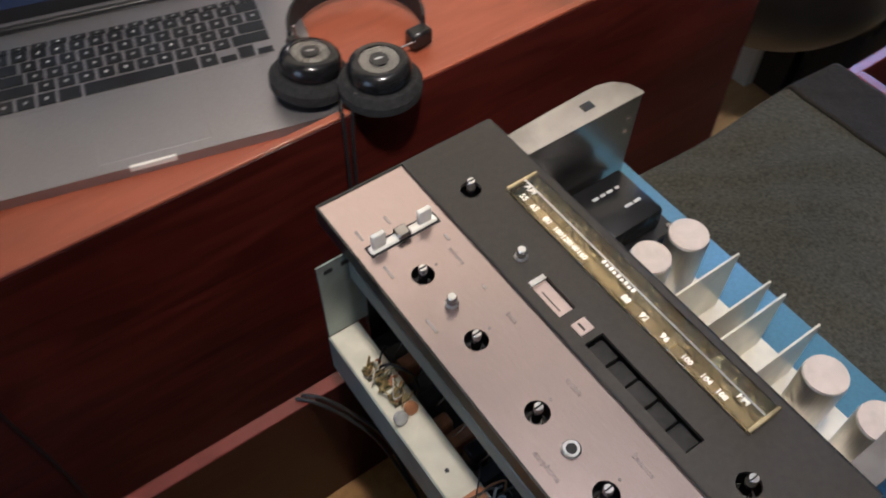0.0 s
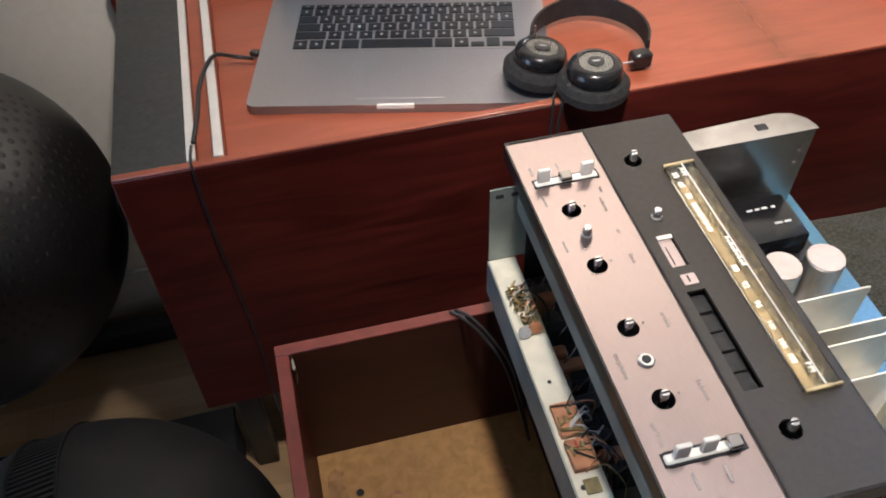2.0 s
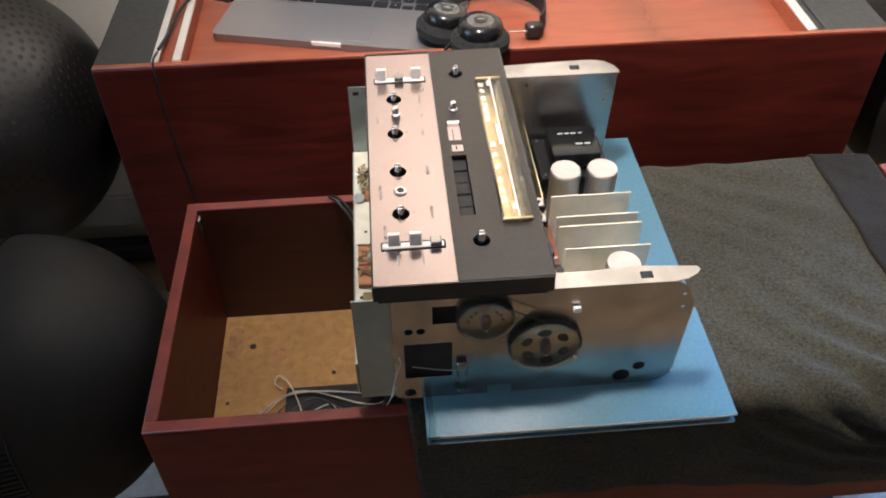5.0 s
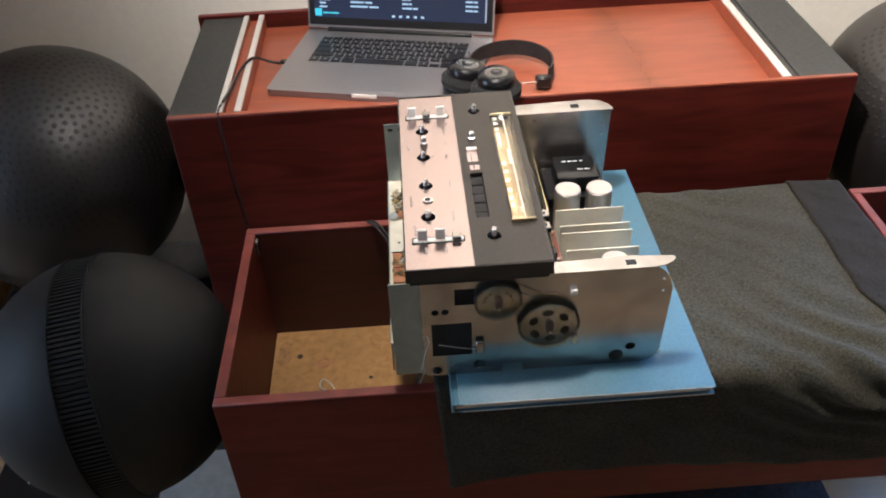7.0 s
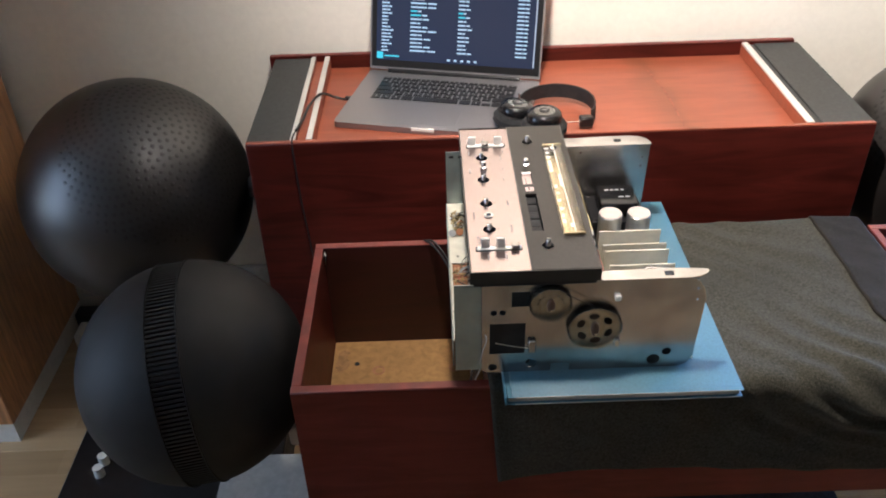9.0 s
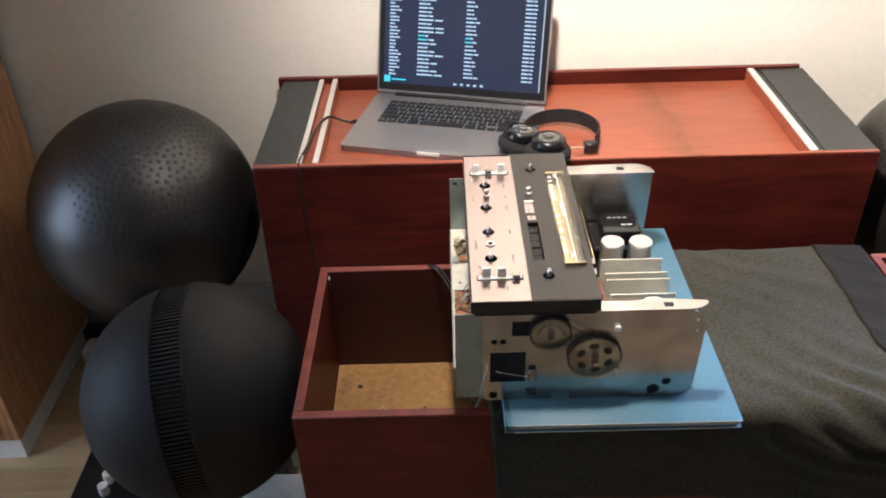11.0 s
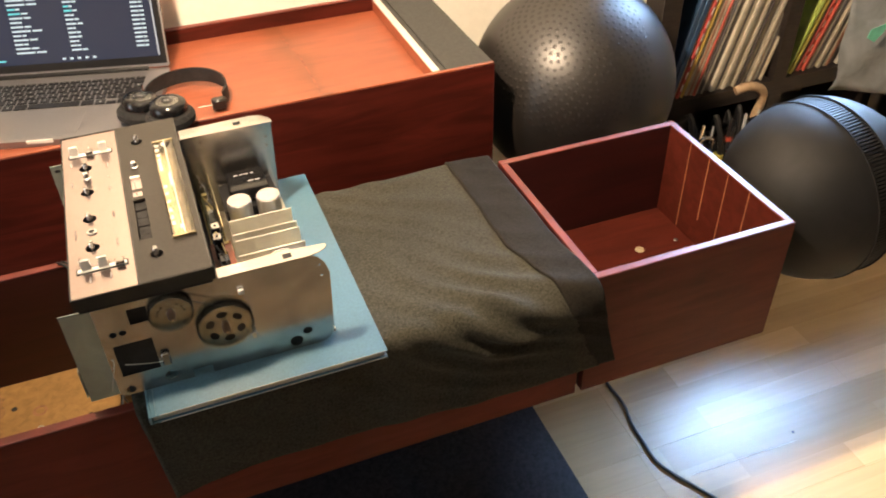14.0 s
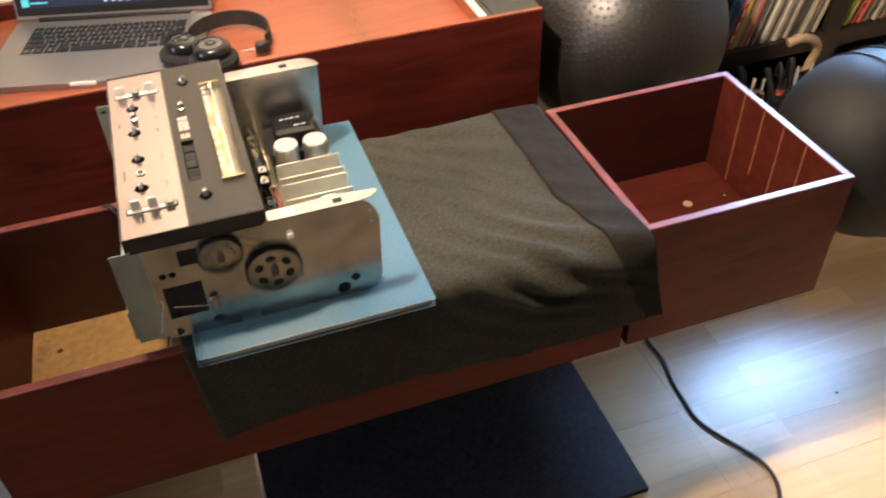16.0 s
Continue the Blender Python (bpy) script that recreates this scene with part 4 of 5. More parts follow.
for x, z, sx, sz in ((0.452, 0.675, 0.005, 0.010), (0.560, 0.677, 0.004, 0.006)):
    part("bracket", B((x - sx, NY - 0.006, z - sz), (x + sx, NY - 0.0003, z + sz), 0.0015), STEEL, rec, "small steel bracket")
part("bracket", B((0.552, NY - 0.005, 0.745), (0.559, NY - 0.0005, 0.752), 0.001), WHITE_PL, rec, "white plastic clip")
# black sheets added for the shade seen through the plate's openings
part("hole_backing", B((0.594, NY + 0.003, BT + 0.001), (0.650, NY + 0.006, BT + 0.042)), BLACK_MATT, rec, smooth=False)
part("hole_backing", B((0.392, NY + 0.004, 0.640), (0.450, NY + 0.03, 0.765)), BLACK_MATT, rec, smooth=False)
# left ledge with loose parts
part("corner_plate", B((0.3525, FY + 0.002, 0.684), (0.3895, FY + 0.0035, 0.776)), STEEL_DULL, rec, "dull grey-green corner plate", smooth=False)
part("corner_plate", B((0.3540, NY + 0.002, BT + 0.004), (0.3875, NY + 0.0035, 0.772)), STEEL_DULL, rec, "dull grey-green corner plate", smooth=False)
for x in (0.3575, 0.3720):
    part("plate_slot", B((x, FY + 0.0012, 0.7655), (x + 0.007, FY + 0.00205, 0.7695)), BLACK_MATT, rec, smooth=False)
part("ledge", B((0.3525, NY + 0.0037, 0.682), (0.379, FY + 0.0018, 0.6836), 0.0004), CREAM, rec, "cream painted ledge", smooth=False)
part("ledge_lip", B((0.3510, NY + 0.0037, BT + 0.01), (0.3523, FY + 0.0018, 0.6838)), STEEL_DULL, rec, smooth=False)
part("wire_deck", B((0.378, NY + 0.032, BT + 0.004), (0.547, FY - 0.002, 0.650)), BLACK_MATT, rec, "dark wiring deck", smooth=False)
part("rail", B((0.3768, NY + 0.004, 0.750), (0.3840, FY - 0.0005, 0.768), 0.0005), STEEL_DULL, rec, "thin steel rail", smooth=False)
part("ledge_hole", C((0.3645, -0.338, 0.6837), 0.0018, 0.0004, seg=12), BLACK_MATT, rec, smooth=False)
part("ledge_hole", C((0.3590, -0.436, 0.6837), 0.0024, 0.0004, seg=12), BLACK_MATT, rec, smooth=False)


def tag_strip(x, y, n, seed):
    """A soldered tag strip: bent brass tags and crumpled leads in a small heap."""
    r2 = random.Random(seed)
    st = part("tag_strip", B((x - 0.007, y - 0.006, 0.6838), (x + 0.007, y + 0.006, 0.6862), 0.0005), RESIST, rec, "crumpled brass solder tags")
    for i in range(n):
        px, py = x + r2.uniform(-0.008, 0.008), y + r2.uniform(-0.007, 0.007)
        bm = box(bmesh.new(), (-0.0028, -0.0011, -0.0005), (0.0028, 0.0011, 0.0005))
        bm.transform(pose(px, py, 0.6885 + 0.005 * r2.random(), r2.uniform(-60, 60), r2.uniform(-60, 60), r2.uniform(0, 180)))
        part("solder_tag", bm, (BRASS, BRASS, STEEL, COPPER)[i % 4], st, smooth=False)
    for i in range(n // 2):
        px, py = x + r2.uniform(-0.007, 0.007), y + r2.uniform(-0.006, 0.006)
        pts = [(px, py, 0.686)] + [(px + r2.uniform(-0.008, 0.008), py + r2.uniform(-0.008, 0.008), 0.690 + 0.006 * r2.random()) for k in range(3)]
        part("lead", tube(bmesh.new(), pts, 0.0006, 5, 4), (BRASS, RESIST, CABLE_W)[i % 3], st)


for k, (x, y) in enumerate(((0.3635, -0.240), (0.3665, -0.254), (0.368, -0.270))):
    tag_strip(x, y, 9, 30 + k)
tag_strip(0.3655, -0.470, 8, 41)
tag_strip(0.369, -0.492, 8, 42)
tag_strip(0.370, -0.513, 6, 43)
for x, y, m in ((0.3585, -0.287, GREY_PL), (0.3695, -0.2845, COPPER)):
    part("disc_capacitor", lathe(bmesh.new(), (x, y, 0.690), [(0.0005, -0.003), (0.0052, -0.002), (0.0055, 0.002), (0.0005, 0.003)], 18, Matrix.Rotation(radians(62), 3, "X")), m, rec, "round disc capacitor")
for y0, y1, h in ((-0.393, -0.362, 0.0052), (-0.424, -0.397, 0.0068)):
    card = part("circuit_card", B((0.3560, y0, 0.6838), (0.3765, y1, 0.6838 + h), 0.0008), COPPER, rec, "brown card tray with crossed leads")
    for k in range(4):
        ya, yb = rng.uniform(y0, y1), rng.uniform(y0, y1)
        part("lead", tube(bmesh.new(), [(0.355, ya, 0.6845 + h), (0.363, (ya + yb) / 2, 0.686 + h), (0.373 + 0.01 * rng.random(), yb, 0.6848 + h)], 0.0007, 5), (RESIST, BRASS, BLACK_PL, RESIST)[k], card)
    for k in range(3):
        part("resistor", C((0.359 + 0.005 * k, (y0 + y1) / 2 + rng.uniform(-0.008, 0.004), 0.6852 + h), 0.0014, 0.007, "y", 8), rng.choice((BRASS, RESIST, CABLE_R)), card)
part("terminal_strip", B((0.3600, -0.443, 0.6838), (0.3725, -0.430, 0.6852), 0.0004), RESIST, rec, "dull brass terminal strip")
part("corner_bracket", B((0.376, NY + 0.006, 0.684), (0.3875, NY + 0.009, 0.712), 0.0005), STEEL_DULL, rec, smooth=False)
for i in range(26):
    y = rng.choice((-0.255, -0.375, -0.41, -0.475, -0.50)) + rng.uniform(-0.018, 0.018)
    x = 0.362 + 0.014 * rng.random()
    s1 = rng.uniform(-0.03, 0.03)
    pts = [(x, y, 0.688), (x + 0.008, y + s1 * 0.3, 0.692 + 0.008 * rng.random()), (x + 0.018, y + s1 * 0.8, 0.684 + 0.008 * rng.random()), (0.386 + 0.006 * rng.random(), y + s1, 0.672), (0.384, y + 1.5 * s1, 0.660)]
    part("wire", tube(bmesh.new(), pts, rng.choice((0.0006, 0.0008, 0.0011)), 5, 5), rng.choice((CABLE, CABLE, DARK_PL, RESIST, CABLE, RESIST, COPPER, GREY_PL)), rec)
for i in range(16):
    y = -0.225 - 0.018 * i
    part("component", B((0.381 + 0.006 * rng.random(), y - 0.007, 0.650), (0.395 + 0.012 * rng.random(), y + 0.006, 0.664 + 0.014 * rng.random()), 0.002), rng.choice((BLACK_PL, DARK_PL, BLACK_MATT, DARK_PL, COPPER)), rec, "small electronic component")
for i in range(10):
    y = -0.23 - 0.028 * i
    x = 0.384 + 0.008 * rng.random()
    part("wire", tube(bmesh.new(), [(x, y, 0.67), (x + 0.004, y - 0.01, 0.705), (x + 0.012, y - 0.02 * rng.random(), 0.73), (x + 0.012, y - 0.02, 0.765)], 0.0008, 5), rng.choice((CABLE, DARK_PL, CABLE, DARK_PL)), rec)
# deck on the open side
part("deck", B((0.5475, NY + 0.004, 0.638), (0.664, FY - 0.0005, 0.6415)), TIN, rec, "bright chassis deck", smooth=False)
part("deck_wall", B((0.5395, NY + 0.004, BT + 0.002), (0.5412, FY - 0.0005, 0.662)), BRASS, rec, "brass-coloured inner wall", smooth=False)
for x, y, r in ((0.5905, -0.300, 0.0172), (0.6320, -0.301, 0.0172), (0.6205, -0.450, 0.0172), (0.6225, -0.4965, 0.0172)):
    bm = lathe(bmesh.new(), (x, y, 0.6418), [(r * 0.97, 0), (r, 0.002), (r, 0.0785), (r * 0.97, 0.0810), (r * 0.9, 0.0820), (0.001, 0.0820)], 36)
    cp = part("capacitor_can", bm, ALU, rec, "aluminium capacitor can")
    part("cap_disc", C((x, y, 0.7240), r * 0.95, 0.0008, seg=36), DISC, cp, "pale card disc")
for y in (-0.335, -0.3685, -0.3835, -0.4175):
    part("heatsink_fin", B((0.5685, y - 0.0008, 0.6418), (0.6570, y + 0.0008, 0.7165)), TIN, rec, "thin aluminium heatsink fin", smooth=False)
for y in (-0.352, -0.400):
    t = part("transistor", C((0.600, y, 0.6418), 0.011, 0.007, seg=20), STEEL, rec, "metal can transistor")
    part("transistor_base", B((0.583, y - 0.006, 0.6417), (0.617, y + 0.006, 0.6437), 0.001), CREAM, t)
tr = part("transformer", B((0.572, -0.274, 0.6418), (0.650, -0.203, 0.690), 0.002), BLACK_MATT, rec, "black power transformer on a flanged frame", smooth=False)
part("transformer_flange", B((0.5695, -0.2765, 0.6900), (0.6525, -0.2005, 0.6935), 0.001), BLACK_PL, tr, "dark lamination flange")
part("transformer_coil", B((0.583, -0.267, 0.6936), (0.640, -0.210, 0.7190), 0.004, 2), GLOSS_BLACK, tr, "glossy black wrapped coil")
for x in (0.575, 0.647):
    for y in (-0.271, -0.206):
        part("bolt", C((x, y, 0.6936), 0.0024, 0.0016, seg=8), STEEL, tr)
for x, y, w in ((0.598, -0.2265, 0.006), (0.606, -0.2265, 0.005), (0.6135, -0.2265, 0.006), (0.622, -0.2265, 0.004), (0.617, -0.247, 0.008), (0.6265, -0.247, 0.007)):
    part("label_bar", B((x - w / 2, y - 0.0013, 0.7191), (x + w / 2, y + 0.0013, 0.7193)), GREY_PL, tr, smooth=False)
part("inner_wall", B((0.5585, -0.340, 0.6418), (0.5598, FY - 0.001, 0.716)), GOLD, rec, "golden reflecting inner wall", smooth=False)
part("coil_rail", B((0.5415, -0.400, 0.652), (0.5580, FY - 0.002, 0.6598)), BLACK_MATT, rec, "dark component rail", smooth=False)
board = part("circuit_board", B((0.5360, NY + 0.006, 0.698), (0.5645, -0.3560, 0.7005), 0.0003), mat("brown_board", (0.15, 0.042, 0.022), 0.45, 0, 0.25, 90, (1, 1, 1), 0.1, 200), rec, "red-brown circuit board", smooth=False)
for x, y, h in ((0.5480, -0.3660, 0.036), (0.5470, -0.3880, 0.034), (0.5490, -0.4220, 0.022), (0.5560, -0.4480, 0.014)):
    p = part("coil_can", B((x - 0.0062, y - 0.0078, 0.7006), (x + 0.0062, y + 0.0078, 0.7006 + h), 0.0008), GLOSS_BLACK, board, "black coil can with a bright top")
    part("can_top", B((x - 0.0052, y - 0.0066, 0.7007 + h), (x + 0.0052, y + 0.0066, 0.7015 + h), 0.0004), STEEL if h > 0.03 else BLACK_PL, board, smooth=False)
    part("core", C((x, y, 0.7016 + h), 0.0018, 0.0008, seg=10), BLACK_MATT, board)
for i in range(14):
    y = -0.362 - 0.0112 * i
    part("resistor", C((0.5435 + 0.013 * rng.random(), y, 0.7022 + 0.004 * rng.random()), 0.0015, 0.006, rng.choice("xy"), 8), rng.choice((BRASS, RESIST, COPPER, CABLE_W, BLACK_PL)), board)
for i in range(7):
    y = -0.222 - 0.019 * i
    h = rng.uniform(0.030, 0.058)
    part("coil_can", lathe(bmesh.new(), (0.5475 + 0.005 * rng.random(), y, 0.660), [(0.0058, 0), (0.0058, h * 0.8), (0.0042, h * 0.84), (0.0042, h), (0.001, h)], 16), rng.choice((BLACK_PL, GLOSS_BLACK, BLACK_MATT, DARK_PL, RESIST)), rec, "small dark coil can")
for i in range(14):
    y = -0.235 - 0.020 * i
    q = rng.uniform(-0.012, 0.012)
    part("wire", tube(bmesh.new(), [(0.5425, y, 0.740), (0.548, y + q, 0.738 - 0.01 * rng.random()), (0.553, y - q, 0.715), (0.550, y + q / 2, 0.682)], rng.choice((0.0007, 0.0010)), 5), rng.choice((CABLE, BRASS, CABLE, RESIST, CABLE, DARK_PL)), rec)
# wires from the chassis into the compartment
FW = 0.4075
for i in range(5):
    x = 0.345 + 0.008 * i
    pts = [(0.395, -0.500 + 0.006 * i, BT + 0.006), (0.378, -0.490 + 0.008 * i, 0.575), (x, -0.46 + 0.014 * i, 0.47), (x - 0.03, -0.41 + 0.008 * i, FW + 0.012), (0.30 - 0.012 * i, -0.365 + 0.006 * i, FW), (0.26 - 0.016 * i, -0.385 - 0.004 * i, FW)]
    part("loose_wire", tube(bmesh.new(), pts, 0.0010, 6), (CABLE_W, CABLE, DARK_PL, CABLE, CABLE_W)[i], rec, "loose hanging wire")
part("loose_wire", tube(bmesh.new(), [(0.265, -0.400, FW), (0.262, -0.375, FW + 0.004), (0.246, -0.335, FW + 0.008), (0.230, -0.316, FW + 0.004), (0.225, -0.326, FW), (0.235, -0.335, FW)], 0.0011, 6), CABLE_W, rec, "pale curled wire end")
part("loose_wire", tube(bmesh.new(), [(0.345, -0.352, FW), (0.29, -0.348, FW + 0.006), (0.245, -0.350, FW + 0.006), (0.210, -0.370, FW), (0.192, -0.395, FW - 0.004)], 0.0011, 6), CABLE_W, rec, "pale curled wire end")

# ---- laptop ----
LZ = TOPZ + 0.0004
lap = thing("laptop", (0.1455, 0.1065, LZ), "open silver aluminium laptop with a black keyboard and lit screen", "laptop", turn=-14.2)
W, D, H = 0.3585, 0.247, 0.0115


def LP(name, bm, m, parent, label="", smooth=True):
    return part(name, bm, m, parent, label, smooth, True)


bm = bmesh.new()
pts = arc(0.010, 0.010, 0.010, 180, 270, 5) + arc(W - 0.010, 0.010, 0.010, 270, 360, 5) + arc(W - 0.008, D - 0.008, 0.008, 0, 90, 5) + arc(0.008, D - 0.008, 0.008, 90, 180, 5)
outline(bm, pts, 0.0, H, "z")
base = LP("base", bm, ALU_BODY, lap, "silver aluminium base", False)
LP("keyboard_well", B((0.0395, 0.108, H - 0.0002), (0.3195, 0.214, H + 0.0003)), ALU_BODY, base, smooth=False)
rows = [(0.2045, 0.0070, [1] * 14), (0.1880, 0.0145, [1] * 13 + [1.5]), (0.1700, 0.0150, [1.5] + [1] * 13), (0.1520, 0.0150, [1.8] + [1] * 11 + [1.75]), (0.1340, 0.0150, [2.35] + [1] * 10 + [2.3]), (0.1130, 0.0170, [1, 1, 1, 1.25, 5.2, 1.25, 1, 0.95, 0.95, 0.95])]
for y, hgt, units in rows:
    gap = 0.0032
    unit = (0.277 - gap * (len(units) - 1)) / sum(units)
    x = 0.041
    for i, u in enumerate(units):
        small = hgt > 0.016 and i >= 7
        y1 = y + (hgt * 0.5 if small and i != 8 else hgt)
        LP("key", B((x, y, H + 0.0003), (x + unit * u, y1, H + 0.0016)), BLACK_PL, base, smooth=False)
        if unit * u < 0.02 and not small:
            LP("key_mark", B((x + unit * u * 0.4, y + hgt * 0.4, H + 0.0016), (x + unit * u * 0.6, y + hgt * 0.62, H + 0.00175)), GREY_PL, base, smooth=False)
        x += unit * u + gap
LP("trackpad", B((0.127, 0.012, H - 0.0003), (0.232, 0.098, H + 0.0004), 0.0003), ALU_BODY, base, "smooth aluminium trackpad", False)
LP("thumb_notch", B((0.152, -0.0004, H - 0.006), (0.196, 0.003, H + 0.0004), 0.0006), WHITE_PL, base, "pale thumb notch", False)
LP("hinge_bar", C((0.04, D - 0.004, H + 0.002), 0.005, W - 0.08, "x", 14), BLACK_PL, base)
LP("cable_plug", B((-0.014, 0.110, 0.002), (-0.0005, 0.119, 0.010), 0.002), BLACK_PL, lap, "black charging plug")
lid = new("lid")
lid_m = Matrix.Translation((0, D - 0.003, H + 0.004)) @ Matrix.Rotation(radians(-LID), 4, "X")
bpy.data.objects.remove(lid)


def LID_PART(name, bm, m, parent, label="", smooth=False):
    bm.transform(lid_m)
    return LP(name, bm, m, parent, label, smooth)


LH = 0.243
bm = bmesh.new()
pts = arc(0.003, 0.003, 0.003, 180, 270, 3) + arc(W - 0.003, 0.003, 0.003, 270, 360, 3) + arc(W - 0.010, LH - 0.010, 0.010, 0, 90, 5) + arc(0.010, LH - 0.010, 0.010, 90, 180, 5)
outline(bm, pts, 0.0, 0.006, "y")
lid = LID_PART("lid", bm, ALU_BODY, lap, "silver screen lid")
LID_PART("bezel", B((0.003, -0.0006, 0.006), (W - 0.003, -0.0001, LH - 0.003)), BLACK_PL, lid, "black glass bezel")
LID_PART("display", B((0.013, -0.0012, 0.020), (W - 0.013, -0.0007, 0.227)), SCREEN, lid, "dark blue lit display")
LID_PART("title_bar", B((0.014, -0.0018, 0.218), (W - 0.014, -0.0013, 0.2265)), SCREEN_TOP, lid)
LID_PART("scroll_bar", B((W - 0.0165, -0.0018, 0.022), (W - 0.0140, -0.0013, 0.216)), SCREEN_TOP, lid)
rng = random.Random(9)
for c, (x0, wmin, wmax, n) in enumerate(((0.024, 0.010, 0.026, 26), (0.085, 0.020, 0.058, 22), (0.185, 0.014, 0.030, 22), (0.305, 0.022, 0.024, 22))):
    for i in range(n):
        z = 0.206 - i * 0.0079 if c else 0.208 - i * 0.0068
        w = rng.uniform(wmin, wmax)
        for w0, w1 in ((x0, x0 + w * 0.62), (x0 + w * 0.68, x0 + w)):
            LID_PART("text_bar", B((w0, -0.0018, z), (w1, -0.0013, z + 0.0032)), TEXT_C if i in (11, 12) and c in (1, 2) and w0 == x0 else TEXT_W, lid)
for i in range(5):
    LID_PART("player_button", B((0.165 + i * 0.014, -0.0018, 0.0245), (0.171 + i * 0.014, -0.0013, 0.0285)), TEXT_W, lid)
LID_PART("cover_picture", B((0.0145, -0.0018, 0.0225), (0.028, -0.0013, 0.036)), TEXT_C, lid)
LID_PART("cover_text", B((0.031, -0.0018, 0.027), (0.062, -0.0013, 0.030)), TEXT_C, lid)

# ---- headphones ----
hp = thing("headphones", (0.53, 0.085, LZ + 0.012), "black over-ear headphones with wire mesh grilles", "headphones")


def cup(at, tilt, turn, side=0):
    m = Euler((radians(tilt), radians(side), radians(turn))).to_matrix().to_4x4() @ Matrix.Diagonal((0.81, 0.81, 0.78, 1))
    c = part("ear_cup", lathe(bmesh.new(), at, [(0.030, 0.0), (0.038, 0.002), (0.0385, 0.011), (0.036, 0.019), (0.031, 0.0235), (0.0245, 0.0245), (0.0235, 0.0222), (0.001, 0.0222)], 36, m), GLOSS_BLACK, hp, "glossy black ear cup")
    part("ear_pad", lathe(bmesh.new(), at, [(0.022, -0.031), (0.041, -0.0305), (0.050, -0.022), (0.0505, -0.010), (0.044, -0.001), (0.030, 0.001)], 36, m), FOAM, c, "black foam ear pad")
    bm = bmesh.new()
    for i in range(-7, 8):
        half = math.sqrt(max(0.0, 0.0232 ** 2 - (i * 0.0034) ** 2))
        for q in (0, 1):
            lo, hi = (i * 0.0034 - 0.0004, -half, 0.0227 + 0.0004 * q), (i * 0.0034 + 0.0004, half, 0.0233 + 0.0004 * q)
            if q:
                lo, hi = (lo[1], lo[0], lo[2]), (hi[1], hi[0], hi[2])
            box(bm, lo, hi)
    bm.transform(Matrix.Translation(at) @ m)
    part("grille", bm, MESH, c, "bright wire mesh grille", False)
    bm = lathe(bmesh.new(), (0, 0, 0.0238), [(0.0115, 0), (0.0115, 0.0012), (0.010, 0.0018), (0.001, 0.0018)], 28)
    bm.transform(Matrix.Translation(at) @ m)
    part("badge", bm, BLACK_PL, c, "round badge with a plain sign")
    bm = B((-0.005, -0.0012, 0.0255), (0.005, 0.0012, 0.0260))
    bm.transform(Matrix.Translation(at) @ m)
    part("badge_sign", bm, GREY_PL, c, smooth=False)
    return c


CUP_A, CUP_B = Vector((0.487, 0.066, LZ + 0.0375)), Vector((0.530, 0.0055, RAIL + 0.0250))
cup(CUP_A, -5, -20, 7)
cup(CUP_B, 0, -10)
bm = bmesh.new()
n = 40
band = []
for i in range(n + 1):
    t = i / n
    a = radians(166 - 200 * t)
    x = 0.567 + 0.071 * math.cos(a)
    y = 0.112 + 0.068 * math.sin(a)
    z = LZ + 0.012 + 0.006 * math.sin(math.pi * t)
    out = Vector((math.cos(a), math.sin(a), 0))
    band.append([bm.verts.new(Vector((x, y, z + dz)) + out * o) for dz, o in ((-0.006, 0), (0.022, -0.001), (0.022, 0.002), (-0.006, 0.003))])
for p, q in zip(band, band[1:]):
    for k in range(4):
        bm.faces.new((p[k], p[(k + 1) % 4], q[(k + 1) % 4], q[k]))
bm.faces.new(band[0][::-1])
bm.faces.new(band[-1])
part("headband", bm, BLACK_MATT, hp, "black leather headband")
part("rod_block", B((0.488, 0.108, LZ + 0.008), (0.503, 0.122, LZ + 0.038), 0.003), BLACK_PL, hp)
part("rod", C((0.496, 0.112, LZ + 0.03), 0.0013, 0.024, seg=8), CHROME, hp, "thin steel rod")
part("rod_block", B((0.604, 0.060, LZ + 0.004), (0.630, 0.078, LZ + 0.024), 0.003), BLACK_PL, hp)
part("rod", C((0.580, 0.062, LZ + 0.016), 0.0013, 0.026, "x", 8), CHROME, hp, "thin steel rod")
for k, (a, b) in enumerate(((CUP_A + Vector((0.012, -0.040, -0.004)), 0.0), (CUP_B + Vector((-0.033, -0.010, 0.002)), 0.013))):
    part("cord", tube(bmesh.new(), [a, (0.484 + b, 0.004, RAIL + 0.006), (0.481 + b * 0.8, -0.004, RAIL + 0.0015), (0.478 + b * 0.6, -0.009, LZ - 0.03), (0.474 + b * 0.4, -0.016, LZ - 0.20), (0.470, -0.03, 0.36), (0.50, -0.06, 0.10)], 0.0017, 7), CABLE, hp, "black headphone cord")

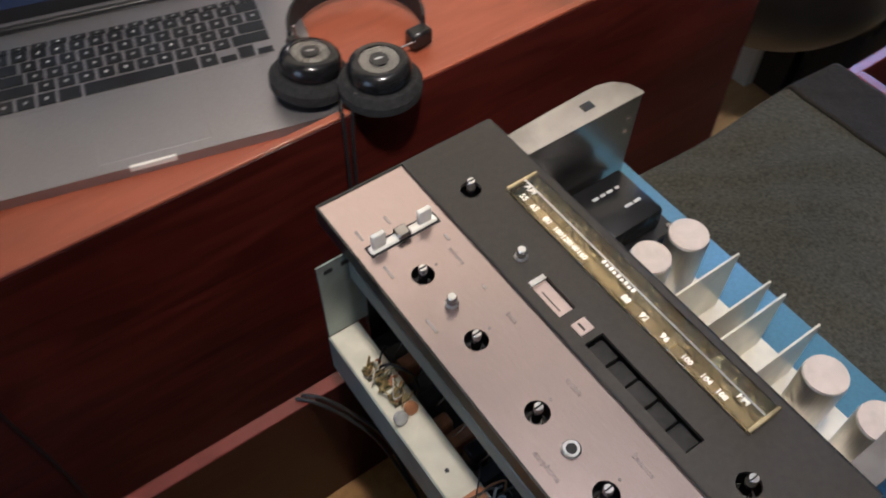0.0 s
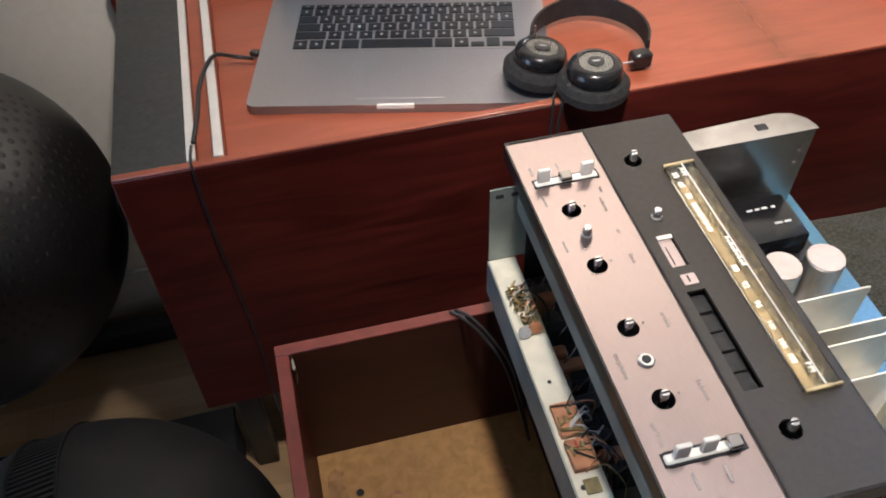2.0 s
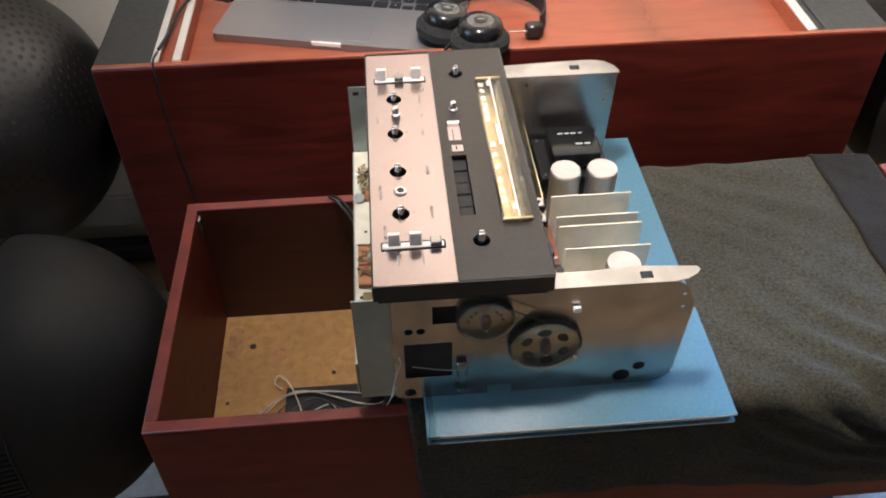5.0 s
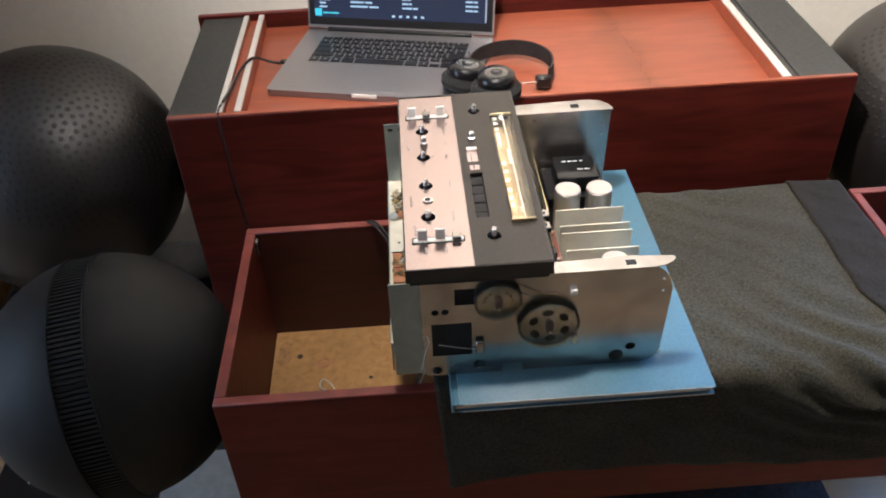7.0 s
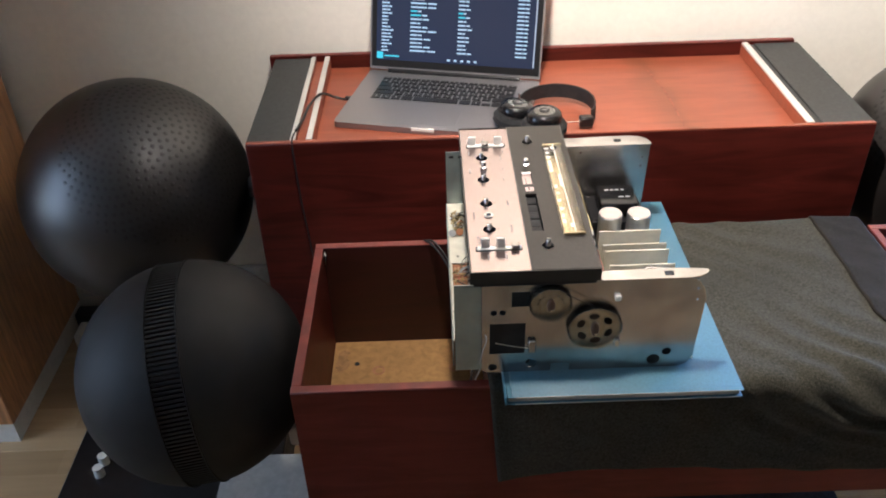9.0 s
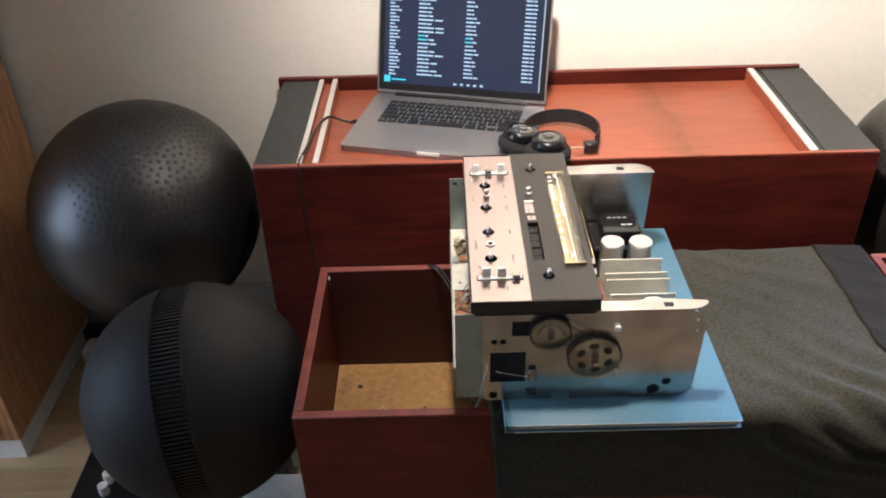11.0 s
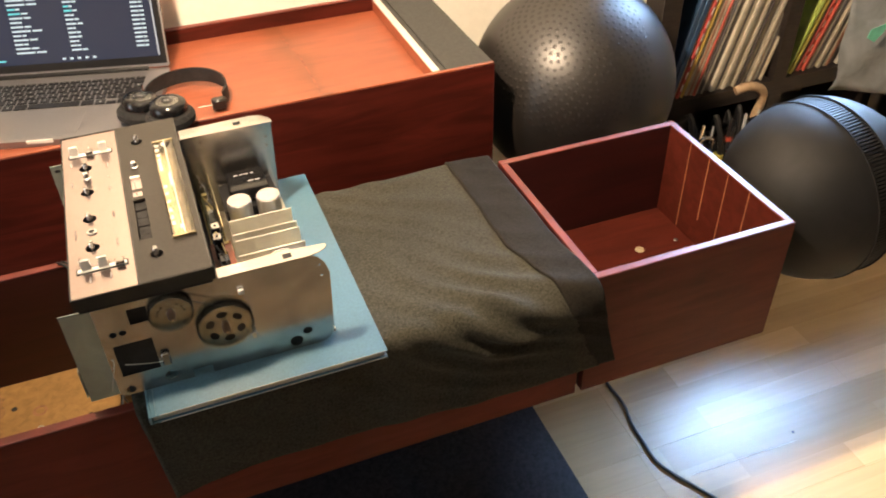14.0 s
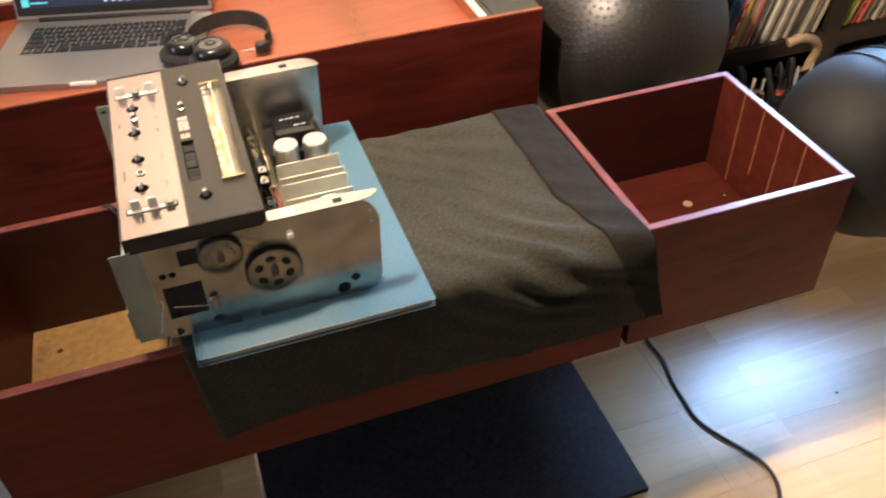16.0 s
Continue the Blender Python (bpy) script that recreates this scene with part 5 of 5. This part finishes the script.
# ---- spheres ----
def dots(at, r, pole, spread, name, parent, material, count):
    """Raised dots over part of a ball, in a spiral lattice about a pole."""
    bm = bmesh.new()
    q = Vector(pole).normalized().to_track_quat("Z", "Y").to_matrix()
    for i in range(count):
        c = 1 - (1 - math.cos(radians(spread))) * (i + 0.5) / count
        s = math.sqrt(1 - c * c)
        a = i * 2.39996323
        nrm = q @ Vector((s * math.cos(a), s * math.sin(a), c))
        u = nrm.orthogonal().normalized()
        v = nrm.cross(u)
        o = Vector(at) + nrm * (r - 0.0002)
        w = 0.0046
        ring = [bm.verts.new(o + w * (math.cos(k * math.pi / 3) * u + math.sin(k * math.pi / 3) * v)) for k in range(6)]
        top = [bm.verts.new(o + 0.5 * w * (math.cos(k * math.pi / 3) * u + math.sin(k * math.pi / 3) * v) + nrm * 0.0005) for k in range(6)]
        for k in range(6):
            bm.faces.new((ring[k], ring[(k + 1) % 6], top[(k + 1) % 6], top[k]))
        bm.faces.new(top)
    return part(name, bm, material, parent, "raised rubber dots")


def sphere(bm, at, r, seg=72):
    bmesh.ops.create_uvsphere(bm, u_segments=seg, v_segments=seg // 2, radius=r, matrix=Matrix.Translation(at))
    return bm


def dotted_ball(at, r, pole, label):
    b = thing("dotted_ball", (at[0], at[1], at[2] - r), label, "ball", "large dotted balls")
    part("shell", sphere(bmesh.new(), at, r), BALL_GLOSS, b)
    dots(at, r, pole, 46, "dots", b, DOT, 450)
    side = 1 if at[0] < 0.5 else -1
    wall = 0.0 if side > 0 else LEN
    part("arm", C((min(wall, at[0] + side * (r - 0.03)), at[1], at[2]), 0.022, abs(wall - at[0]) - r + 0.03, "x"), BLACK_PL, b, "short black arm to the console")


dotted_ball((-0.276, 0.172, 0.511), 0.229, (0.46, -0.54, 0.71), "large glossy black rubber ball with raised dots")
dotted_ball((1.375, 0.141, 0.543), 0.2205, (-0.39, -0.61, 0.69), "large glossy black rubber ball with raised dots, lit from above")


def banded_ball(at, r, axis, label, grown=26):
    """A ball with a sunk ribbed band round it; axis is the normal of the band's plane."""
    b = thing("ribbed_ball", (at[0], at[1], at[2] - r), label, "ball", "ribbed balls")
    m = Vector(axis).normalized().to_track_quat("Z", "Y").to_matrix().to_4x4()
    half = 0.022
    prof = []
    for i in range(30):
        a = -90 + (90 - math.degrees(math.asin(half / r))) * i / 29
        prof.append((max(0.0006, r * math.cos(radians(a))), r * math.sin(radians(a))))
    part("shell", lathe(bmesh.new(), at, prof, 72, m), BALL_MATT, b, "matt black half shell")
    part("shell", lathe(bmesh.new(), at, [(p, -h) for p, h in prof[::-1]], 72, m), BALL_MATT, b, "matt black half shell")
    part("band", lathe(bmesh.new(), at, [(r - 0.012, -half), (r - 0.010, -half + 0.001), (r - 0.010, half - 0.001), (r - 0.012, half)], 72, m), RIB, b, "sunk black band")
    count = 160
    for i in range(count):
        a = 2 * math.pi * i / count
        bm = box(bmesh.new(), (r - 0.010, -0.0019, -half + 0.0005), (r - 0.0022, 0.0019, half - 0.0005))
        bm.transform(Matrix.Translation(at) @ m @ Matrix.Rotation(a, 4, "Z"))
        part("rib", bm, BALL_MATT, b, smooth=False)
    for s in (-1, 1):
        part("band_edge", lathe(bmesh.new(), at, [(r - 0.002, s * half - 0.001), (r + 0.0008, s * half - 0.001), (r + 0.0008, s * half + 0.001), (r - 0.002, s * half + 0.001)], 72, m), BALL_MATT, b)
    side = 1 if at[0] < 0.5 else -1
    wall = CX0 if side > 0 else RX1
    part("arm", C((min(wall, at[0] + side * (r - 0.03)), at[1], at[2] - 0.05), 0.02, abs(wall - at[0]) - r + 0.03, "x"), GREY_PL, b, "short grey arm to the cabinet")
    part("bracket", B((min(wall, wall - side * 0.05), at[1] - 0.03, 0.350), (max(wall, wall - side * 0.05), at[1] + 0.03, 0.395), 0.006, 2), GREY_PL, b, "grey plastic bracket")
    return b


BL = (-0.048, -0.360, 0.497)
BR = (1.592, -0.380, 0.530)
banded_ball(BL, 0.174, (0.985, 0.134, 0.088), "matt black ball with a ribbed band round it")
banded_ball(BR, 0.166, (0.997, 0.059, 0.041), "matt black ball with a ribbed band, beside the open box")
# ---- things on the floor on the window's far side ----
case = thing("equipment_case", (-0.20, -0.18, 0), "low black equipment case on the floor", "case")
part("case_body", B((-0.405, -0.46, 0.0), (0.010, 0.098, 0.095), 0.006, 2), BLACK_LAM, case)
part("case_lid", B((-0.408, -0.463, 0.0953), (0.013, 0.101, 0.1045), 0.003), BLACK_PL, case)
for dy in (0.0, 0.03):
    part("plug", C((-0.341, -0.195 - dy, 0.1046), 0.010, 0.022, seg=16), WHITE_PL, case, "white plastic plug")
solo("paper_sheet", B((-0.10, -0.30, 0.1048), (0.125, -0.19, 0.1062), 0.0005), GREY_PL, "pale grey sheet lying on the case", "paper", smooth=False)
lc = thing("side_cabinet", (-0.88, 0.18, 0), "tall brown veneer cabinet with a white plinth", "cabinet")
part("body", B((-1.20, -0.035, 0.055), (-0.600, 0.40, 1.35), 0.002), OAK, lc)
part("plinth", B((-1.20, -0.033, 0.0), (-0.603, 0.40, 0.0545)), WHITE_PL, lc, "white plinth", smooth=False)
part("door", B((-1.19, -0.052, 0.07), (-0.650, -0.0355, 1.33), 0.002), WOOD_RED, lc, "dark red door front")
strip = thing("power_strip", (-0.50, 0.32, 0), "white power strip on the floor", "power strip")
part("body", B((-0.58, 0.27, 0.0), (-0.40, 0.33, 0.04), 0.006, 2), WHITE_PL, strip)
part("plug", B((-0.53, 0.28, 0.0402), (-0.49, 0.32, 0.075), 0.006, 2), WHITE_PL, strip)

# ---- record shelf ----
SX, SY, SZ0 = 1.604, 0.165, 0.410
CELL, TH, OUT = 0.312, 0.040, 0.050
STOP = SZ0 + 0.34
shelf = thing("record_shelf", (2.15, 0.30, 0), "black-brown cube shelf full of vinyl records", "shelf")
sx1 = SX + 2 * OUT + 3 * CELL + 2 * TH
part("side", B((SX, SY, 0), (SX + OUT, Y1 - 0.02, STOP), 0.001), SHELF, shelf)
part("side", B((sx1 - OUT, SY, 0), (sx1, Y1 - 0.02, STOP), 0.001), SHELF, shelf)
part("top", B((SX, SY, STOP + 0.0002), (sx1, Y1 - 0.02, STOP + 0.05), 0.001), SHELF, shelf)
part("bottom", B((SX + OUT, SY, 0.0), (sx1 - OUT, Y1 - 0.02, 0.04)), SHELF, shelf, smooth=False)
part("shelf_board", B((SX + OUT, SY + 0.003, SZ0 - TH), (sx1 - OUT, Y1 - 0.02, SZ0)), SHELF, shelf, smooth=False)
for i in (1, 2):
    x = SX + OUT + i * CELL + (i - 1) * TH
    for z0, z1 in ((0.0402, SZ0 - TH), (SZ0, STOP - 0.0002)):
        part("divider", B((x, SY + 0.003, z0), (x + TH, Y1 - 0.02, z1)), SHELF, shelf, smooth=False)
part("back", B((SX + 0.002, Y1 - 0.0195, 0), (sx1 - 0.002, Y1 - 0.0155, STOP + 0.05)), SHELF, shelf, smooth=False)
rng = random.Random(21)
SLEEVE = [(0.03, 0.075, 0.16), (0.34, 0.30, 0.22), (0.36, 0.05, 0.045), (0.60, 0.42, 0.10), (0.34, 0.17, 0.11), (0.42, 0.38, 0.30), (0.22, 0.20, 0.18), (0.60, 0.57, 0.47), (0.44, 0.39, 0.29), (0.12, 0.11, 0.11), (0.35, 0.45, 0.10), (0.62, 0.54, 0.12), (0.50, 0.10, 0.07)]
SLEEVE_M = [mat("card_sleeve", c, 0.55, 0, 0.10, 30, (1, 1, 1), 0.06, 120) for c in SLEEVE]


def sleeve(x, thick, lean, material, depth):
    """One record in its card sleeve, leaning by some degrees."""
    bm = box(bmesh.new(), (0, 0, 0), (thick, 0.235, 0.305), min(0.0008, thick * 0.2))
    bm.transform(Matrix.Translation((x, SY + depth, SZ0 + 0.0006 + thick * math.sin(radians(lean)))) @ Matrix.Rotation(radians(lean), 4, "Y"))
    if material is SLEEVE_M[2]:
        s = thing("record_sleeve", (x, SY + depth, SZ0), "red record sleeve with white dashes on its spine", "record", "records in the shelf")
        part("sleeve", bm, material, s)
        for i in range(9):
            dash = B((thick * 0.25, -0.0006, 0.02 + 0.032 * i), (thick * 0.75, 0.0002, 0.038 + 0.032 * i))
            dash.transform(Matrix.Translation((x, SY + depth, SZ0 + 0.0006 + thick * math.sin(radians(lean)))) @ Matrix.Rotation(radians(lean), 4, "Y"))
            part("spine_mark", dash, WHITE_PL, s, smooth=False)
        return s
    return solo("record_sleeve", bm, material, "card record sleeve leaning in the shelf", "record", "records in the shelf")


for cell, lean, order in ((0, 15, [0, 0, 1, 2, 1, 3, 3, 8, 4, 5, 12, 7, 9, 7, 8, 6, 7, 5, 9, 8, 7, 6, 7, 8, 5, 7, 9, 7, 8, 6, 7, 5, 4, 7, 9, 8]), (1, 19, [10, 10, 11, 11, 9, 12, 2, 12, 4, 5, 9, 8, 5, 7, 6, 8, 4, 7, 6, 9, 7, 8]), (2, 6, [5, 6, 7, 8, 3, 0, 5, 6])):
    x = SX + OUT + cell * (CELL + TH) + 0.004
    for k in order:
        th = rng.uniform(0.0045, 0.009) if k != 0 else 0.012
        sleeve(x, th, lean + rng.uniform(-0.3, 0.0), SLEEVE_M[k], 0.012 + rng.uniform(0, 0.012))
        x += th / math.cos(radians(lean)) + 0.0009

# clutter on the lower shelf
bag = thing("camera_bag", (1.80, 0.20, 0.0), "black bag with straps and small tools before the shelf", "bag")
part("bag_body", B((1.60, 0.05, 0.0), (1.93, 0.155, 0.33), 0.03, 3), BLACK_MATT, bag)
for i in range(14):
    x = 1.61 + 0.024 * i
    part("strap", tube(bmesh.new(), [(x, 0.05, 0.24), (x + rng.uniform(-0.03, 0.03), 0.03, 0.33), (x + rng.uniform(-0.03, 0.03), 0.07, rng.uniform(0.36, 0.43)), (x + rng.uniform(-0.05, 0.05), 0.12, 0.32)], rng.uniform(0.003, 0.009), 7), rng.choice((BLACK_PL, BLACK_MATT, BLACK_PL, BLACK_MATT)), bag)
part("grip", tube(bmesh.new(), [(1.785, 0.09, 0.458), (1.815, 0.085, 0.466), (1.850, 0.085, 0.455), (1.872, 0.09, 0.425), (1.868, 0.10, 0.36)], 0.011, 10), GRIP, bag, "pale curved grip")
part("tool_handle", tube(bmesh.new(), [(1.745, 0.045, 0.28), (1.752, 0.04, 0.37)], 0.009, 8), CABLE_R, bag, "red tool handle")
part("tool_handle", tube(bmesh.new(), [(1.715, 0.035, 0.26), (1.722, 0.03, 0.335)], 0.012, 8), SLEEVE_M[11], bag, "yellow tool handle")
for i in range(9):
    x = 1.66 + 0.022 * i
    top = rng.uniform(0.36, 0.43)
    part("tool", tube(bmesh.new(), [(x, 0.045, 0.28), (x + rng.uniform(-0.01, 0.014), 0.04, top)], rng.uniform(0.0025, 0.005), 8), rng.choice((CHROME, BLACK_PL, GREY_PL)), bag, "slim hand tool")
part("ring", tube(bmesh.new(), [(1.66, 0.04, 0.36), (1.675, 0.035, 0.385), (1.70, 0.035, 0.375), (1.705, 0.04, 0.35)], 0.005, 8), STEEL, bag, "bright metal ring")
pb = thing("plastic_bag", (2.30, 0.05, 0.30), "crumpled clear grey plastic bag hanging on the shelf", "bag")
bm = bmesh.new()
g = []
for j in range(24):
    row = []
    for i in range(18):
        u, v = i / 17, j / 23
        nz = noise.noise((u * 4, v * 5, 8.0))
        row.append(bm.verts.new((2.135 + 0.34 * u + 0.015 * nz, SY - 0.02 - 0.07 * math.sin(math.pi * u) * (0.4 + 0.6 * v) - 0.03 * nz, 0.82 - 0.46 * v)))
    g.append(row)
for a, b in zip(g, g[1:]):
    for i in range(17):
        bm.faces.new((a[i], a[i + 1], b[i + 1], b[i]))
FILM = mat("milky_film", (0.24, 0.26, 0.275), 0.24, 0, 0.14, 14, (1, 1, 1), 1.0, 26)
ob = part("film", bm, FILM, pb)
thicken(ob, 0.001)
part("tag", outline(bmesh.new(), [(2.140, 0.530), (2.165, 0.515), (2.185, 0.535), (2.200, 0.565), (2.178, 0.555), (2.145, 0.550)], SY - 0.085, SY - 0.083), mat("mint_plastic", (0.15, 0.60, 0.45), 0.4), pb, "mint green tag", smooth=False)
part("lining", outline(bmesh.new(), [(2.38, 0.33), (2.40, 0.26), (2.46, 0.22), (2.47, 0.33)], SY - 0.05, SY - 0.045), mat("green_cloth", (0.16, 0.42, 0.10), 0.8), pb, "green lining", smooth=False)

part("scratch", outline(bmesh.new(), [(1.336, -0.5316), (1.40, -0.5338), (1.46, -0.5350), (1.581, -0.5388), (1.581, -0.5380), (1.46, -0.5336), (1.40, -0.5330), (1.336, -0.5306)], 0.0, 0.0004, "z"), mat("chipped_edge", (0.74, 0.62, 0.45), 0.6), floor, "pale chipped plank edge", smooth=False)
part("speck", C((1.590, -0.518, 0.0), 0.0032, 0.0012, seg=7), BLACK_MATT, floor, "small dark crumb")

# ---- floor planks, last ----
PLANK = finish("plank", B((0.00012, 0.00012, -0.0035), (1.19988, 0.19288, 0.0), 0.00015), FLOOR, False)
rng = random.Random(2)
y = Y0 - 0.1
while y < Y1 + 0.05:
    x = X0 - 0.1 - rng.uniform(0, 1.1)
    while x < X1 + 0.05:
        start, stop = max(x, X0 - 0.1), min(x + 1.2, X1 + 0.1)
        ob = new("plank", PLANK)
        ob.parent = floor
        ob.location, ob.scale = (start, y, 0), ((stop - start) / 1.2, 1, 1)
        x += 1.2
    y += 0.193
